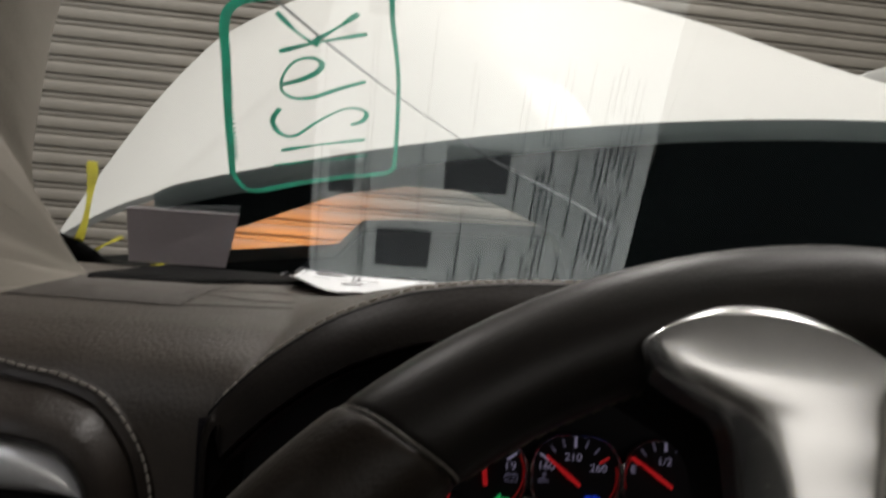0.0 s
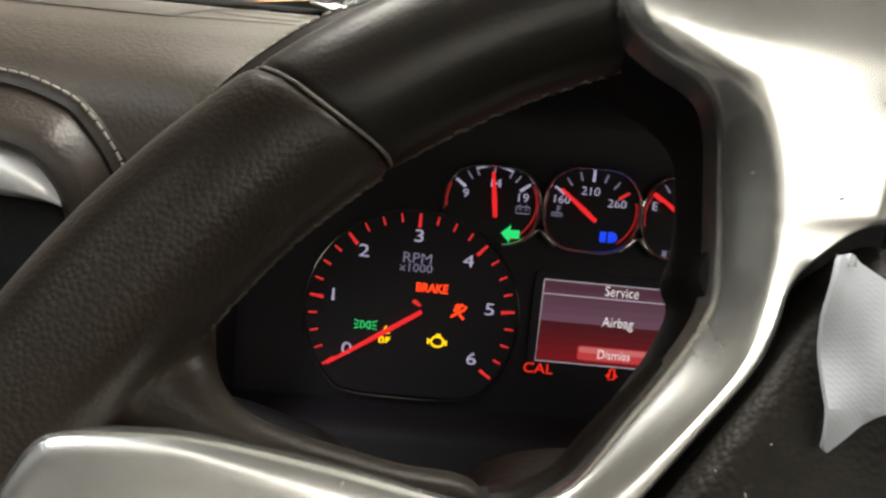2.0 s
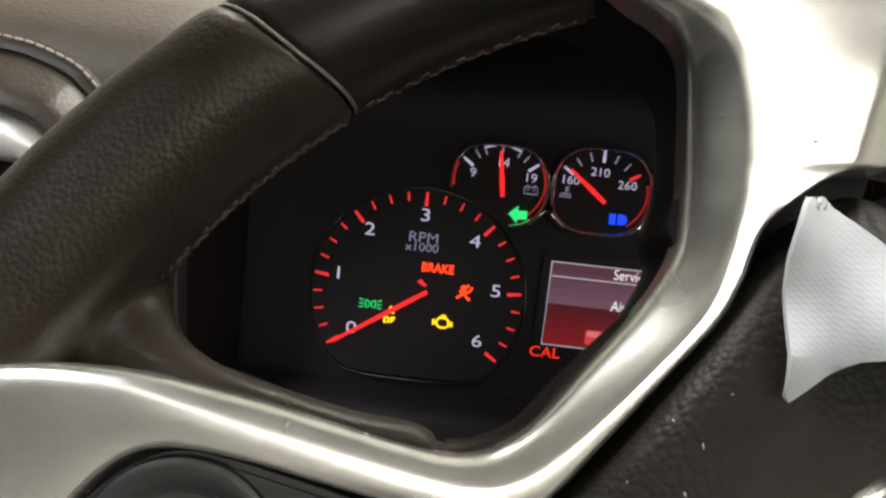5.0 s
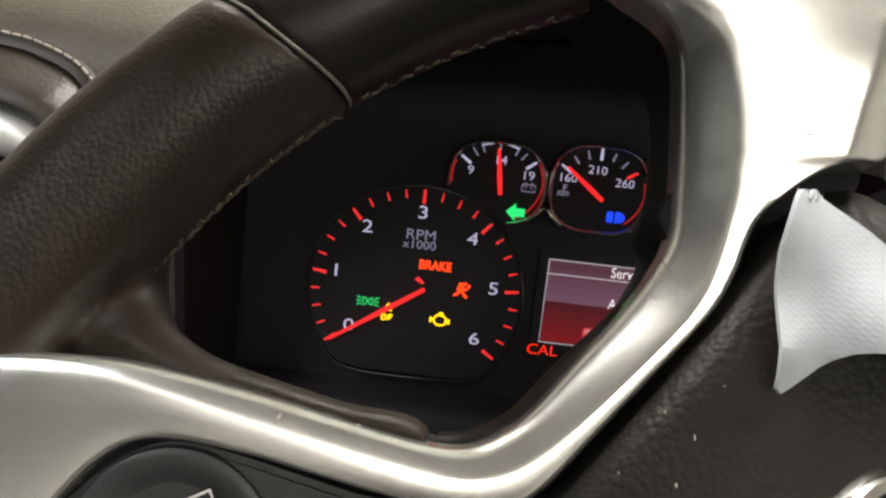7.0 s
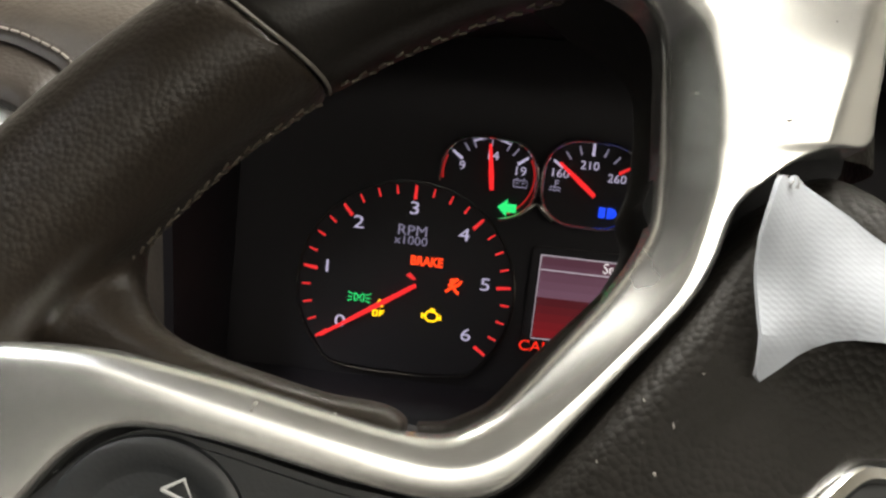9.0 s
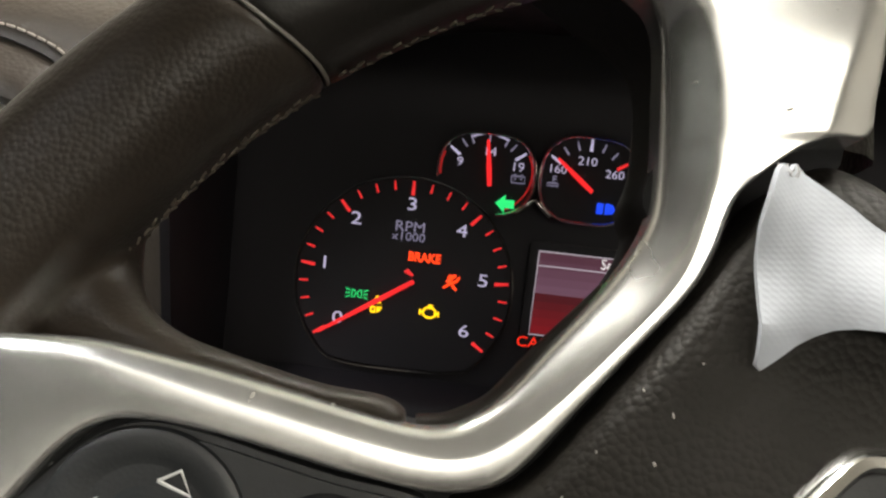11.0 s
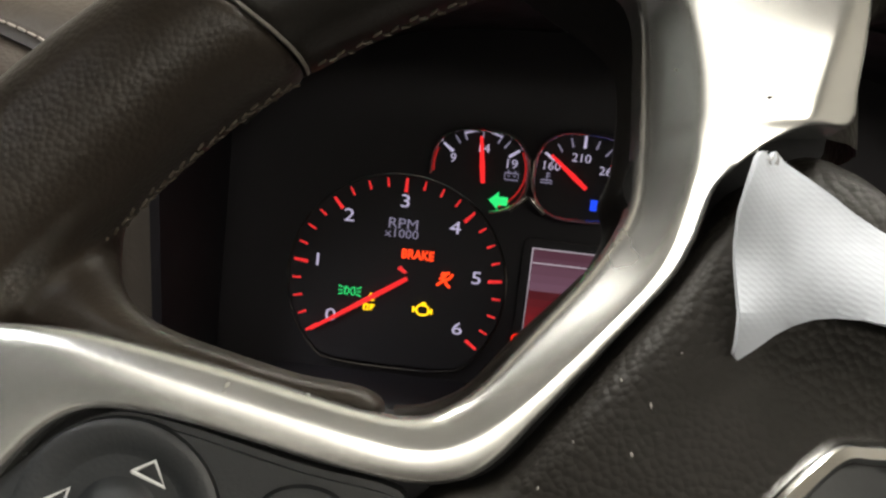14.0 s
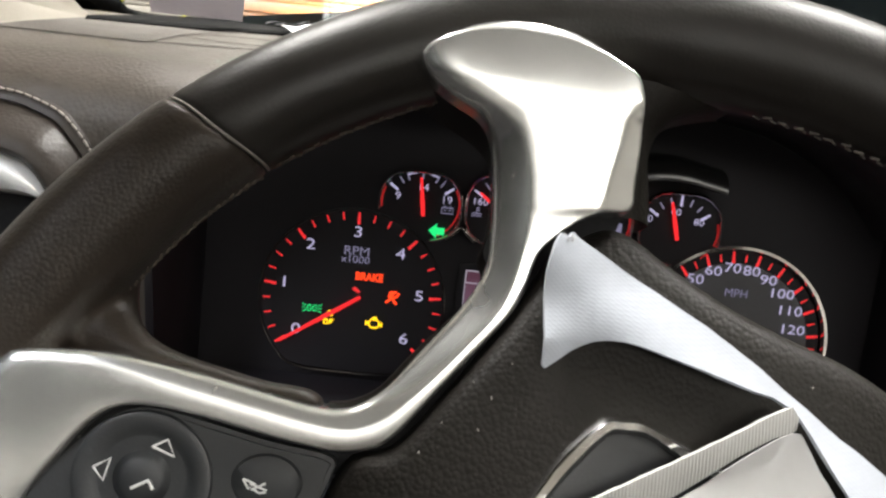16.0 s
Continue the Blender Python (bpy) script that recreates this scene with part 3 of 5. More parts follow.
# Speedometer.
speedo = part("speedometer", plate(bezel_round(0.0490, 0.0365), 0.0015), GAUGE, cluster, "round speedometer with a grey centre", m=at(SX, 0))
part("bezel", ring_plate(bezel_round(0.0530, 0.0385), bezel_round(0.0500, 0.0372), 0.006), CHROME, speedo, "bright dial rim", m=at(SX, 0))
part("centre_disc", plate([(0.0425 * math.cos(a), 0.0425 * math.sin(a)) for a in np.linspace(0, 2 * math.pi, 48, endpoint=False)], 0.0006, back=-0.0016), GREY_FACE, speedo, "grey dial centre", m=at(SX, 0))
for q in range(29):
    tick(RED_LONG if q % 2 == 0 else RED_SHORT, speedo, SX, 0, 0.0455, -126 + q * 8.65)
for q, s in enumerate(("0", "10", "20", "30", "40", "50", "60", "70", "80", "90", "100", "110", "120")):
    b = radians(-126 + 17.3 * q)
    lettering(s, 0.0074, at(SX - 0.001 + 0.0345 * math.sin(b), 0.0042 + 0.0355 * math.cos(b), -0.0030), WHITE_GLOW, speedo, "numeral", 1.3)
lettering("MPH", 0.0064, at(SX, 0.0262, -0.0030), DIM_GLOW, speedo)
needle(speedo, SX, 0, 0.0440, -126, -0.006, lift=0.005)
# Short glossy strip added above the oil pressure gauge to stand in for a reflection.
reflection_strip = [[Vector((x, y, z + 0.0025 * math.sin(90 * x))) for y, z in ((0.0, 0.0935), (-0.010, 0.0932), (-0.017, 0.0919), (-0.0225, 0.0892), (-0.0255, 0.0855), (-0.0255, 0.0815), (0.0, 0.0800))] for x in np.linspace(0.140, 0.184, 9)]
part("reflection_strip", grid(reflection_strip), GLOSS_BLACK, cluster, "glossy black strip standing in for a lens reflection", m=CLUSTER)

# ---- steering wheel (own frame: x right, z up the rim's plane, -y towards the driver) ----
wheel = thing("steering_wheel", WHEEL, "dark leather steering wheel with satin silver spokes, turned half round", "steering wheel")
RC, RR, RW, RD, RY = (0.0, 0.0), 0.1893, 0.0160, 0.0155, 0.0165


def rim_row(deg, grow=1.0, sides=20, skew=0.0):
    """A cross-section of the rim; its inner side is slimmer than the outer, and skew turns the cut from radial."""
    slim = float(np.interp(deg, (88, 98, 127, 134, 143), (1.06, 0.84, 0.84, 0.87, 0.98)))
    row = []
    for k in range(sides):
        b = 2 * math.pi * k / sides
        cb, sb = math.cos(b), math.sin(b)
        a = radians(deg + skew * cb)
        out = Vector((math.cos(a), 0, math.sin(a)))
        e = 0.86
        row.append(Vector((RC[0], RY, RC[1])) + out * (RR + RW * (slim if cb < 0 else 1.0) * grow * math.copysign(abs(cb) ** e, cb)) + Vector((0, -1, 0)) * (RD * grow * math.copysign(abs(sb) ** e, sb)))
    return row


SEAM, SKEW = 128.7, 1.8


def rim_arc(a0, a1, grow=1.0):
    n = max(4, int(abs(a1 - a0) / 2.5))
    angs = [a0, a0 + 0.22, a0 + 0.6] + [a0 + (a1 - a0) * k / n for k in range(1, n)] + [a1 - 0.6, a1 - 0.22, a1]
    n += 4
    rows = [rim_row(a, grow * (0.965 if k in (0, n) else 0.988 if k in (1, n - 1) else 1.0), skew=SKEW * max(0.0, 1 - abs(a - SEAM) / 16)) for k, a in enumerate(angs)]
    return grid(rows, closed_v=True, caps=True)


part("upper_rim", rim_arc(12, SEAM - 0.2), RIM_DARK, wheel, "dark smooth leather rim section", m=WHEEL)
part("lower_rim", rim_arc(232.4, 371.6), RIM_LEATHER, wheel, m=WHEEL)
part("rim_seam", grid([rim_row(SEAM - 0.22, 0.975, skew=SKEW), rim_row(SEAM - 0.10, 0.992, skew=SKEW), rim_row(SEAM + 0.02, 0.984, skew=SKEW)], closed_v=True), SEAM_EDGE, wheel, "pale worn seam between leather sections", m=WHEEL)
stitch_me = mesh_of("stitch", box(-0.0010, 0.0010, -0.00028, 0.00028, -0.00028, 0.00028, 0.00016, 1), Matrix.Scale(K, 4))
stitch_me.materials.append(THREAD)


def rim_stitches(a0, a1, gap, grow, thread_me):
    """Cross-sewn thread along the inner edge of the rim, two slanted stitches to a hole."""
    k, deg = 0, a0
    while deg < a1:
        if abs(deg - SEAM + SKEW) > 0.8:
            slim = float(np.interp(deg, (88, 98, 127, 134, 143), (1.06, 0.84, 0.84, 0.87, 0.98)))
            tuck = radians(4 + 9 * (k % 2) + 3 * math.sin(k * 1.3))
            a = radians(deg)
            r = RR - RW * slim * grow * math.cos(tuck) ** 0.86 - 0.0002
            p = Vector((RC[0] + r * math.cos(a), RY + RD * grow * math.sin(tuck), RC[1] + r * math.sin(a)))
            placed("stitch", thread_me, wheel, unscaled(WHEEL @ Matrix.Translation(p) @ pose(0, 0, 0, 0, 90 - deg, 0) @ pose(0, 0, 0, 0, 0, (32 if k % 2 else -32) + 10 * math.sin(k * 1.7))))
        deg += gap * (1 + 0.15 * math.sin(2.3 * k))
        k += 1


rim_stitches(96, SEAM, 0.62, 1.0, stitch_me)
rim_stitches(SEAM - 1.2, 143, 0.40, 1.04, stitch_me)
pale_stitch = mesh_of("stitch", box(-0.0013, 0.0013, -0.0003, 0.0003, -0.0003, 0.0003, 0.00016, 1), Matrix.Scale(K, 4))
pale_stitch.materials.append(SEAM_EDGE)
rim_stitches(34, 82, 0.75, 1.0, pale_stitch)


def uv(u, v, w=0.0):
    return Vector((u, -w, v))


def loft(rows, profile, n=6, sink=0.0, closed=False):
    """A skin between two edges; profile: (share across, height) pairs; sink lowers its beginning."""
    a = catmull([(r[0], 0, r[1]) for r in rows], n)
    b = catmull([(r[2], 0, r[3]) for r in rows], n)
    skin = []
    for i, (p, q) in enumerate(zip(a, b)):
        start = max(0.0, 1 - i / (3.0 * n))
        skin.append([p.lerp(q, s) + Vector((0, -h + sink * start ** 1.5, 0)) for s, h in profile])
    return grid(skin, closed_v=closed, caps=closed)


TRIM = [(-0.0640, 0.1748, -0.0150, 0.1722), (-0.0664, 0.1732, -0.0124, 0.1698), (-0.0672, 0.1706, -0.0112, 0.1668), (-0.0648, 0.1660, -0.0104, 0.1628), (-0.0580, 0.1612, -0.0099, 0.1590),
        (-0.0512, 0.1578, -0.0097, 0.1540), (-0.0474, 0.1524, -0.0098, 0.1490), (-0.0459, 0.1420, -0.0100, 0.1430), (-0.0453, 0.1356, -0.0104, 0.1372), (-0.0450, 0.1300, -0.0212, 0.1349),
        (-0.0450, 0.1218, -0.0307, 0.1270), (-0.0464, 0.1164, -0.0340, 0.1218), (-0.0509, 0.1085, -0.0372, 0.1102), (-0.0593, 0.0974, -0.0467, 0.0976), (-0.0667, 0.0876, -0.0574, 0.0840),
        (-0.0719, 0.0832, -0.0658, 0.0739), (-0.0772, 0.0807, -0.0746, 0.0710), (-0.0855, 0.0808, -0.0851, 0.0716), (-0.0997, 0.0833, -0.1009, 0.0741), (-0.1141, 0.0859, -0.1160, 0.0766),
        (-0.1276, 0.0878, -0.1289, 0.0769), (-0.1370, 0.0887, -0.1365, 0.0728), (-0.1537, 0.0879, -0.1429, 0.0648), (-0.1607, 0.0849, -0.1500, 0.0541), (-0.1665, 0.0720, -0.1540, 0.0440)]
# The trim's cross-section along those rows: row, share of the outer bevel, its slope at the edge and at the crest, the face's slope at the crest and at the inner edge.
FACETS = [(0, 0.05, 34, 26, 3, -3), (3, 0.08, 30, 23, 3, -5), (5, 0.15, 28, 20, 4, -7), (7, 0.24, 39, 30, 4, -7), (8, 0.235, 40, 31, 4, -7), (9, 0.33, 40, 31, 4, -8), (10, 0.56, 39, 29, 4, -9), (11, 0.70, 38, 26, 4, -14),
          (12, 0.74, 37, 25, 3, -20), (13, 0.74, 34, 23, 3, -24), (14, 0.66, 32, 21, 2, -24), (15, 0.50, 30, 18, 3, -21), (17, 0.42, 24, 13, 6, -17), (19, 0.40, 24, 13, 6, -17), (20, 0.26, 25, 14, 4, -15), (21, 0.12, 27, 16, 1, -12), (22, 0.07, 28, 18, -1, -10), (24, 0.05, 28, 18, -3, -9)]


def smoothed(pts, rounds):
    for _ in range(rounds):
        pts = [pts[0]] + [(a + 2 * b + c) / 4 for a, b, c in zip(pts, pts[1:], pts[2:])] + [pts[-1]]
    return pts


def ease(s):
    s = max(0.0, min(1.0, s))
    return s * s * (3 - 2 * s)


SPECKS = ((-0.0266, 0.1389, 0.00045), (-0.0262, 0.1391, 0.00030), (-0.0205, 0.1560, 0.00020))


def trim_skin(rows, n=8):
    left = smoothed(catmull([(r[0], 0, r[1]) for r in rows], n), 6)
    right = smoothed(catmull([(r[2], 0, r[3]) for r in rows], n), 6)
    keys = [f[0] for f in FACETS]
    shapes = smoothed([np.array([np.interp(i / n, keys, [f[c] for f in FACETS]) for c in range(1, 6)]) for i in range(len(left))], 12)
    skin, from_top, last = [], 0.0, None
    for i, (p, q) in enumerate(zip(left, right)):
        wide = (q - p).length
        start = max(0.0, 1 - i / (3.0 * n))
        crown = 0.0080 * start * start * (3 - 2 * start)
        centre = (p + q) / 2 + Vector((0, 0, crown))
        from_top += (centre - last).length if last else 0.0
        last = centre
        up = 0.0035 * ease((p.z - 0.105) / 0.07)
        share, a0, a1, b0, b1 = shapes[i]
        rnd = min(0.0013, 0.12 * wide) / wide
        reach = max((1 - share) * wide, 0.027 * ease((p.z - 0.108) / 0.012))
        stops = [share * k / 10 for k in range(11)] + [share + (1 - share - rnd) * (k / 24) for k in range(1, 25)] + [1 - rnd * (1 - k / 5) for k in range(1, 6)]
        slope = []
        for k, f in enumerate(stops):
            if k <= 10:
                ang = a0 + (a1 - a0) * f / share
                ang += 26 * max(0.0, 1 - f * wide / 0.0009)
            else:
                ang = b0 + (b1 - b0) * ((f - share) * wide / reach) ** 1.7
                at_u, at_v = p.x + (q.x - p.x) * f, p.z + (q.z - p.z) * f
                ang -= 26 * ease((at_u + 0.0164 + 0.195 * (0.155 - at_v)) / 0.0018) * ease((at_v - 0.126) / 0.008) * ease((0.166 - at_v) / 0.008)
                ang -= 52 * max(0.0, (f - (1 - rnd)) / rnd) ** 1.4
            slope.append(math.tan(radians(ang)))
        soft = ease((p.z - 0.140) / 0.022)
        slope = [a + (b - a) * soft if k < 20 else slope[k] for k, (a, b) in enumerate(zip(smoothed(slope, 3), smoothed(slope, 9)))]
        heights = [0.0]
        for k in range(1, len(stops)):
            heights.append(heights[-1] + (stops[k] - stops[k - 1]) * wide * (slope[k] + slope[k - 1]) / 2)
        crest = heights[10]
        prof = [(0.0, heights[0] - crest - 0.0080), (0.0, heights[0] - crest - 0.0010)] + [(f, h - crest) for f, h in zip(stops, heights)] + [(1.0, heights[-1] - crest - 0.0085)]
        top_h = -0.0026 * max(0.0, 1 - from_top / 0.0030) ** 1.3
        skin.append([p.lerp(q, s) + Vector((0, -min(h, h + top_h) - up, crown * (1 - abs(2 * s - 1) ** 2.2))) for s, h in prof])
    skin.insert(0, [v + Vector((0, 0.0022, 0.0003)) for v in skin[0]])
    skin.insert(0, [v + Vector((0, 0.012, 0.0002)) for v in skin[0]])
    return grid(skin)


trim_part = part("spoke_trim", trim_skin(TRIM), SATIN, wheel, "satin silver spoke trim with worn specks", m=WHEEL)


def surface_of(ob, m):
    """Heights of a part over the plane of its wheel: a function of (u, v)."""
    bm = bmesh.new()
    bm.from_mesh(ob.data)
    bm.transform(m.inverted())
    tree = BVHTree.FromBMesh(bm)
    bm.free()
    return lambda u, v: -((tree.ray_cast(Vector((u, -0.1, v)), Vector((0, 1, 0)))[0] or Vector((0, 0, 0))).y)


def fleck(u, v, size, over, material, label, name="speck", long=1.0, turn=0.0):
    rows = []
    for r, lift in ((1.0, -0.00015), (0.75, 0.00010), (0.2, 0.00016)):
        row = []
        for k, a in enumerate(np.linspace(0, 2 * math.pi, 9, endpoint=False)):
            q = r * size * (1 + 0.25 * math.sin(5 * k + 900 * u))
            du, dv = q * long * math.cos(a), 0.7 * q * math.sin(a)
            du, dv = du * math.cos(turn) - dv * math.sin(turn), du * math.sin(turn) + dv * math.cos(turn)
            row.append(uv(u + du, v + dv, over(u + du, v + dv) + lift))
        rows.append(row)
    part(name, grid(rows, closed_v=True, caps=True), material, wheel, label, m=WHEEL)


on_trim = surface_of(trim_part, WHEEL)
for u, v, size in SPECKS:
    fleck(u, v, size, on_trim, DASH_TRIM, "dark speck of dirt")
for u, v, size in ((-0.0413, 0.1427, 0.00030), (-0.0254, 0.1446, 0.00018), (-0.0265, 0.1420, 0.00022), (-0.0217, 0.1419, 0.00018), (-0.0294, 0.1355, 0.00016), (-0.0469, 0.1140, 0.00022), (-0.0949, 0.0830, 0.00022)):
    fleck(u, v, size, on_trim, DUST, "pale speck of dust", "dust_speck")
fleck(-0.1081, 0.0829, 0.00060, on_trim, DUST, "pale scratch in the silver", "scratch", 1.3, 0.8)
fleck(-0.1084, 0.0819, 0.00035, on_trim, DUST, "pale scratch in the silver", "scratch", 1.2, 1.2)
# Leather web between the trim's head and the rim, beside the opening over the speedometer.
WEB = [(-0.0010, 0.1370, -0.0200, 0.1370), (-0.0015, 0.1456, -0.0200, 0.1456), (-0.0025, 0.1543, -0.0200, 0.1543), (-0.0018, 0.1591, -0.0200, 0.1620), (0.0001, 0.1634, -0.0200, 0.1680), (0.0045, 0.1679, -0.0150, 0.1750), (0.0106, 0.1705, -0.0050, 0.1820), (0.0200, 0.1728, 0.0100, 0.1860)]
part("spoke_web", loft(WEB, [(0.02, -0.036), (0, -0.026), (0.03, -0.0200), (0.12, -0.0160), (0.3, -0.0125), (0.6, -0.0105), (1, -0.0105)]), LEATHER, wheel, "grained leather web beside the silver head", m=WHEEL)
# Black backing seen as a gap round the trim, and the leather foot of the rim along its upper edge.
FOOT = [(-0.1356, 0.1065, -0.1650, 0.0950), (-0.1338, 0.1003, -0.1600, 0.0880), (-0.1305, 0.0950, -0.1480, 0.0855), (-0.1245, 0.0914, -0.1340, 0.0830), (-0.1187, 0.0896, -0.1230, 0.0820), (-0.1083, 0.0873, -0.1083, 0.0805), (-0.0979, 0.0853, -0.0979, 0.0790), (-0.0876, 0.0847, -0.0890, 0.0780), (-0.0826, 0.0824, -0.0836, 0.0780)]
foot = loft(FOOT, [(0.05, -0.0165), (0.02, -0.0125), (0.07, -0.0090), (0.16, -0.0066), (0.32, -0.0056), (0.55, -0.0070), (1.0, -0.012), (1.0, -0.024), (0.6, -0.026), (0.35, -0.022)], sink=0.010, closed=True)
side_rim = part("side_rim", join(rim_arc(SEAM - 0.05, 232, 1.042), foot), RIM_LEATHER, wheel, "worn leather grip section with its foot beside the trim", m=WHEEL)
blend = side_rim.modifiers.new("blend", "REMESH")
blend.mode, blend.voxel_size, blend.use_smooth_shade = "VOXEL", 0.0009, True
soften = side_rim.modifiers.new("soften", "SMOOTH")
soften.factor, soften.iterations = 0.5, 36
LIP = [(-0.0818, 0.0815, -0.0812, 0.0795), (-0.0775, 0.0821, -0.0770, 0.0800), (-0.0738, 0.0837, -0.0733, 0.0815), (-0.0701, 0.0860, -0.0690, 0.0840), (-0.0675, 0.0888, -0.0662, 0.0868), (-0.0632, 0.0944, -0.0615, 0.0930), (-0.0588, 0.0996, -0.0570, 0.0980), (-0.0543, 0.1046, -0.0525, 0.1034), (-0.0505, 0.1090, -0.0490, 0.1085)]
part("spoke_lining", loft(LIP, [(0.1, -0.0220), (0, -0.0140), (0.08, -0.0122), (0.35, -0.0114), (0.7, -0.0108), (1, -0.0105)]), BROW_LEATHER, wheel, m=WHEEL)
BACKING = [(-0.0680, 0.1710), (-0.0400, 0.1800), (-0.0150, 0.1700), (-0.0120, 0.1600), (-0.0120, 0.1340), (-0.0260, 0.1200), (-0.0460, 0.0900), (-0.0620, 0.0690), (-0.0800, 0.0640), (-0.1240, 0.0700), (-0.1480, 0.0500), (-0.1600, 0.0400), (-0.1700, 0.0700), (-0.1560, 0.0860), (-0.1300, 0.0850), (-0.0820, 0.0790), (-0.0720, 0.0800), (-0.0630, 0.0880), (-0.0530, 0.1020), (-0.0480, 0.1100), (-0.0447, 0.1185), (-0.0464, 0.1245), (-0.0443, 0.1330), (-0.0450, 0.1500), (-0.0505, 0.1575), (-0.0620, 0.1640)]
part("spoke_frame", plate([tuple(p) for p in catmull([Vector(q) for q in BACKING], 4, True)], 0.026, back=0.036), MATTE_BLACK, wheel, "black frame behind the trim", m=WHEEL)

# Hub cover.
HUB = [(-0.0760, 0.0672), (-0.0642, 0.0728), (-0.0530, 0.0866), (-0.0404, 0.1044), (-0.0340, 0.1156), (-0.0298, 0.1231), (-0.0245, 0.1275), (-0.0200, 0.1310), (-0.0143, 0.1330), (-0.0075, 0.1312), (0.0003, 0.1255), (0.0149, 0.1167), (0.0292, 0.1106), (0.0530, 0.1018),
       (0.0760, 0.0850), (0.0880, 0.0500), (0.0820, 0.0000), (0.0500, -0.0500), (0.0000, -0.0650), (-0.0500, -0.0500), (-0.0760, 0.0000), (-0.0830, 0.0400)]
HUB_C = Vector((0.0, 0, 0.030))


def hub_height(u, v):
    d = math.hypot(u - HUB_C.x, (v - HUB_C.z) * 0.92) / 0.094
    return -0.0045 + 0.0165 * max(0.0, 1 - min(1.0, d) ** 3)


edge = catmull([(u, 0, v) for u, v in HUB], 5, True)
rows = [[p + Vector((0, 0.022, 0)) for p in edge], [p + Vector((0, 0.0095, 0)) for p in edge]]
for s in (0.992, 0.975, 0.95, 0.9, 0.84, 0.76, 0.66, 0.52, 0.36, 0.2, 0.05):
    rows.append([HUB_C + (p - HUB_C) * s + Vector((0, -hub_height(*((HUB_C + (p - HUB_C) * s).xz)) + (0.0035 if s > 0.98 else 0.0012 if s > 0.96 else 0), 0)) for p in edge])
hub_part = part("hub_cover", grid(rows, closed_v=True, caps=True), LEATHER, wheel, "grained dark leather hub cover", m=WHEEL)
on_hub = surface_of(hub_part, WHEEL)
for u, v, size in ((-0.0377, 0.0962, 0.00022), (-0.0464, 0.0910, 0.00028), (-0.0420, 0.0877, 0.00030), (-0.0445, 0.0802, 0.00030), (-0.0578, 0.0734, 0.00024), (-0.0531, 0.0808, 0.00016), (-0.0040, 0.1060, 0.00018), (0.0350, 0.0980, 0.00022)):
    fleck(u, v, size, on_hub, DUST, "pale speck of dust", "dust_speck", 1.0 + 0.9 * math.sin(4000 * u) ** 2, 30 * u)
# Spoke to the other side, under the hub.
part("far_spoke", loft([(0.02, 0.108, 0.02, 0.02), (0.06, 0.096, 0.06, 0.01), (0.11, 0.075, 0.11, 0.005), (0.155, 0.06, 0.155, 0.0)], [(0, -0.02), (0.05, -0.010), (0.3, -0.004), (0.7, -0.004), (0.95, -0.01), (1, -0.02)]), RIM_LEATHER, wheel, m=WHEEL)

# Chrome emblem frame on the hub.
EMB = [(-0.0480, 0.0440, -0.0420, 0.0450), (-0.0324, 0.0663, -0.0272, 0.0668), (-0.0255, 0.0768, -0.0222, 0.0735), (-0.0171, 0.0854, -0.0148, 0.0818), (-0.0119, 0.0868, -0.0105, 0.0828), (-0.0060, 0.0862, -0.0050, 0.0822), (0.0058, 0.0806, 0.0040, 0.0770), (0.0250, 0.0710, 0.0230, 0.0675)]
emb = loft(EMB, [(0, 0), (0.06, 0.0022), (0.3, 0.0034), (0.7, 0.0030), (0.94, 0.0016), (1, 0)])
for vert in emb.verts:
    vert.co.y -= hub_height(vert.co.x, vert.co.z) - 0.0006
part("emblem_frame", emb, CHROME, wheel, "curved chrome frame of the hub emblem", m=WHEEL)
field = plate([tuple(p) for p in catmull([Vector((u2, v2)) for _, _, u2, v2 in EMB], 4)] + [(0.010, 0.045), (-0.02, 0.03)], 0.0)
for vert in field.verts:
    vert.co.y -= hub_height(vert.co.x, vert.co.z) + 0.0004
part("emblem_field", field, PAD, wheel, "dark field inside the emblem frame", m=WHEEL)

# Button pad on the silver spoke.
PADO = [(-0.0790, 0.0690), (-0.0935, 0.0711), (-0.1047, 0.0733), (-0.1160, 0.0755), (-0.1256, 0.0763), (-0.1334, 0.0733), (-0.1400, 0.0672), (-0.1480, 0.0578), (-0.1535, 0.0470), (-0.1480, 0.0330), (-0.1150, 0.0250), (-0.0860, 0.0330), (-0.0815, 0.0550), (-0.0785, 0.0640)]
pad = part("button_pad", plate([tuple(p) for p in catmull([Vector(q) for q in PADO], 4, True)], 0.010, 0.0012, back=0.0135), PAD, wheel, "charcoal button pad", m=WHEEL)
NC = (-0.1235, 0.0596)
disc = [[uv(NC[0] + r * math.cos(a), NC[1] + r * 0.95 * math.sin(a), h) for a in np.linspace(0, 2 * math.pi, 40, endpoint=False)] for r, h in ((0.0172, -0.0040), (0.0168, -0.0026), (0.0155, -0.0021), (0.0120, -0.0032), (0.0085, -0.0040), (0.0068, -0.0034), (0.0060, -0.0020), (0.0045, -0.0014), (0.001, -0.0013))]
part("direction_button", grid(disc, closed_v=True, caps=True), PAD, pad, "round dished direction button", m=WHEEL)
ICON = mat("pale_icon_print", (0.62, 0.63, 0.62), 0.6, var=0.1, vscale=100)


def icon(name, strokes, w, width=0.0007):
    part(name, join(*[tube([uv(u, v, w) for u, v in s], width / 2, 5, flat=0.5) for s in strokes]), ICON, pad, m=WHEEL)


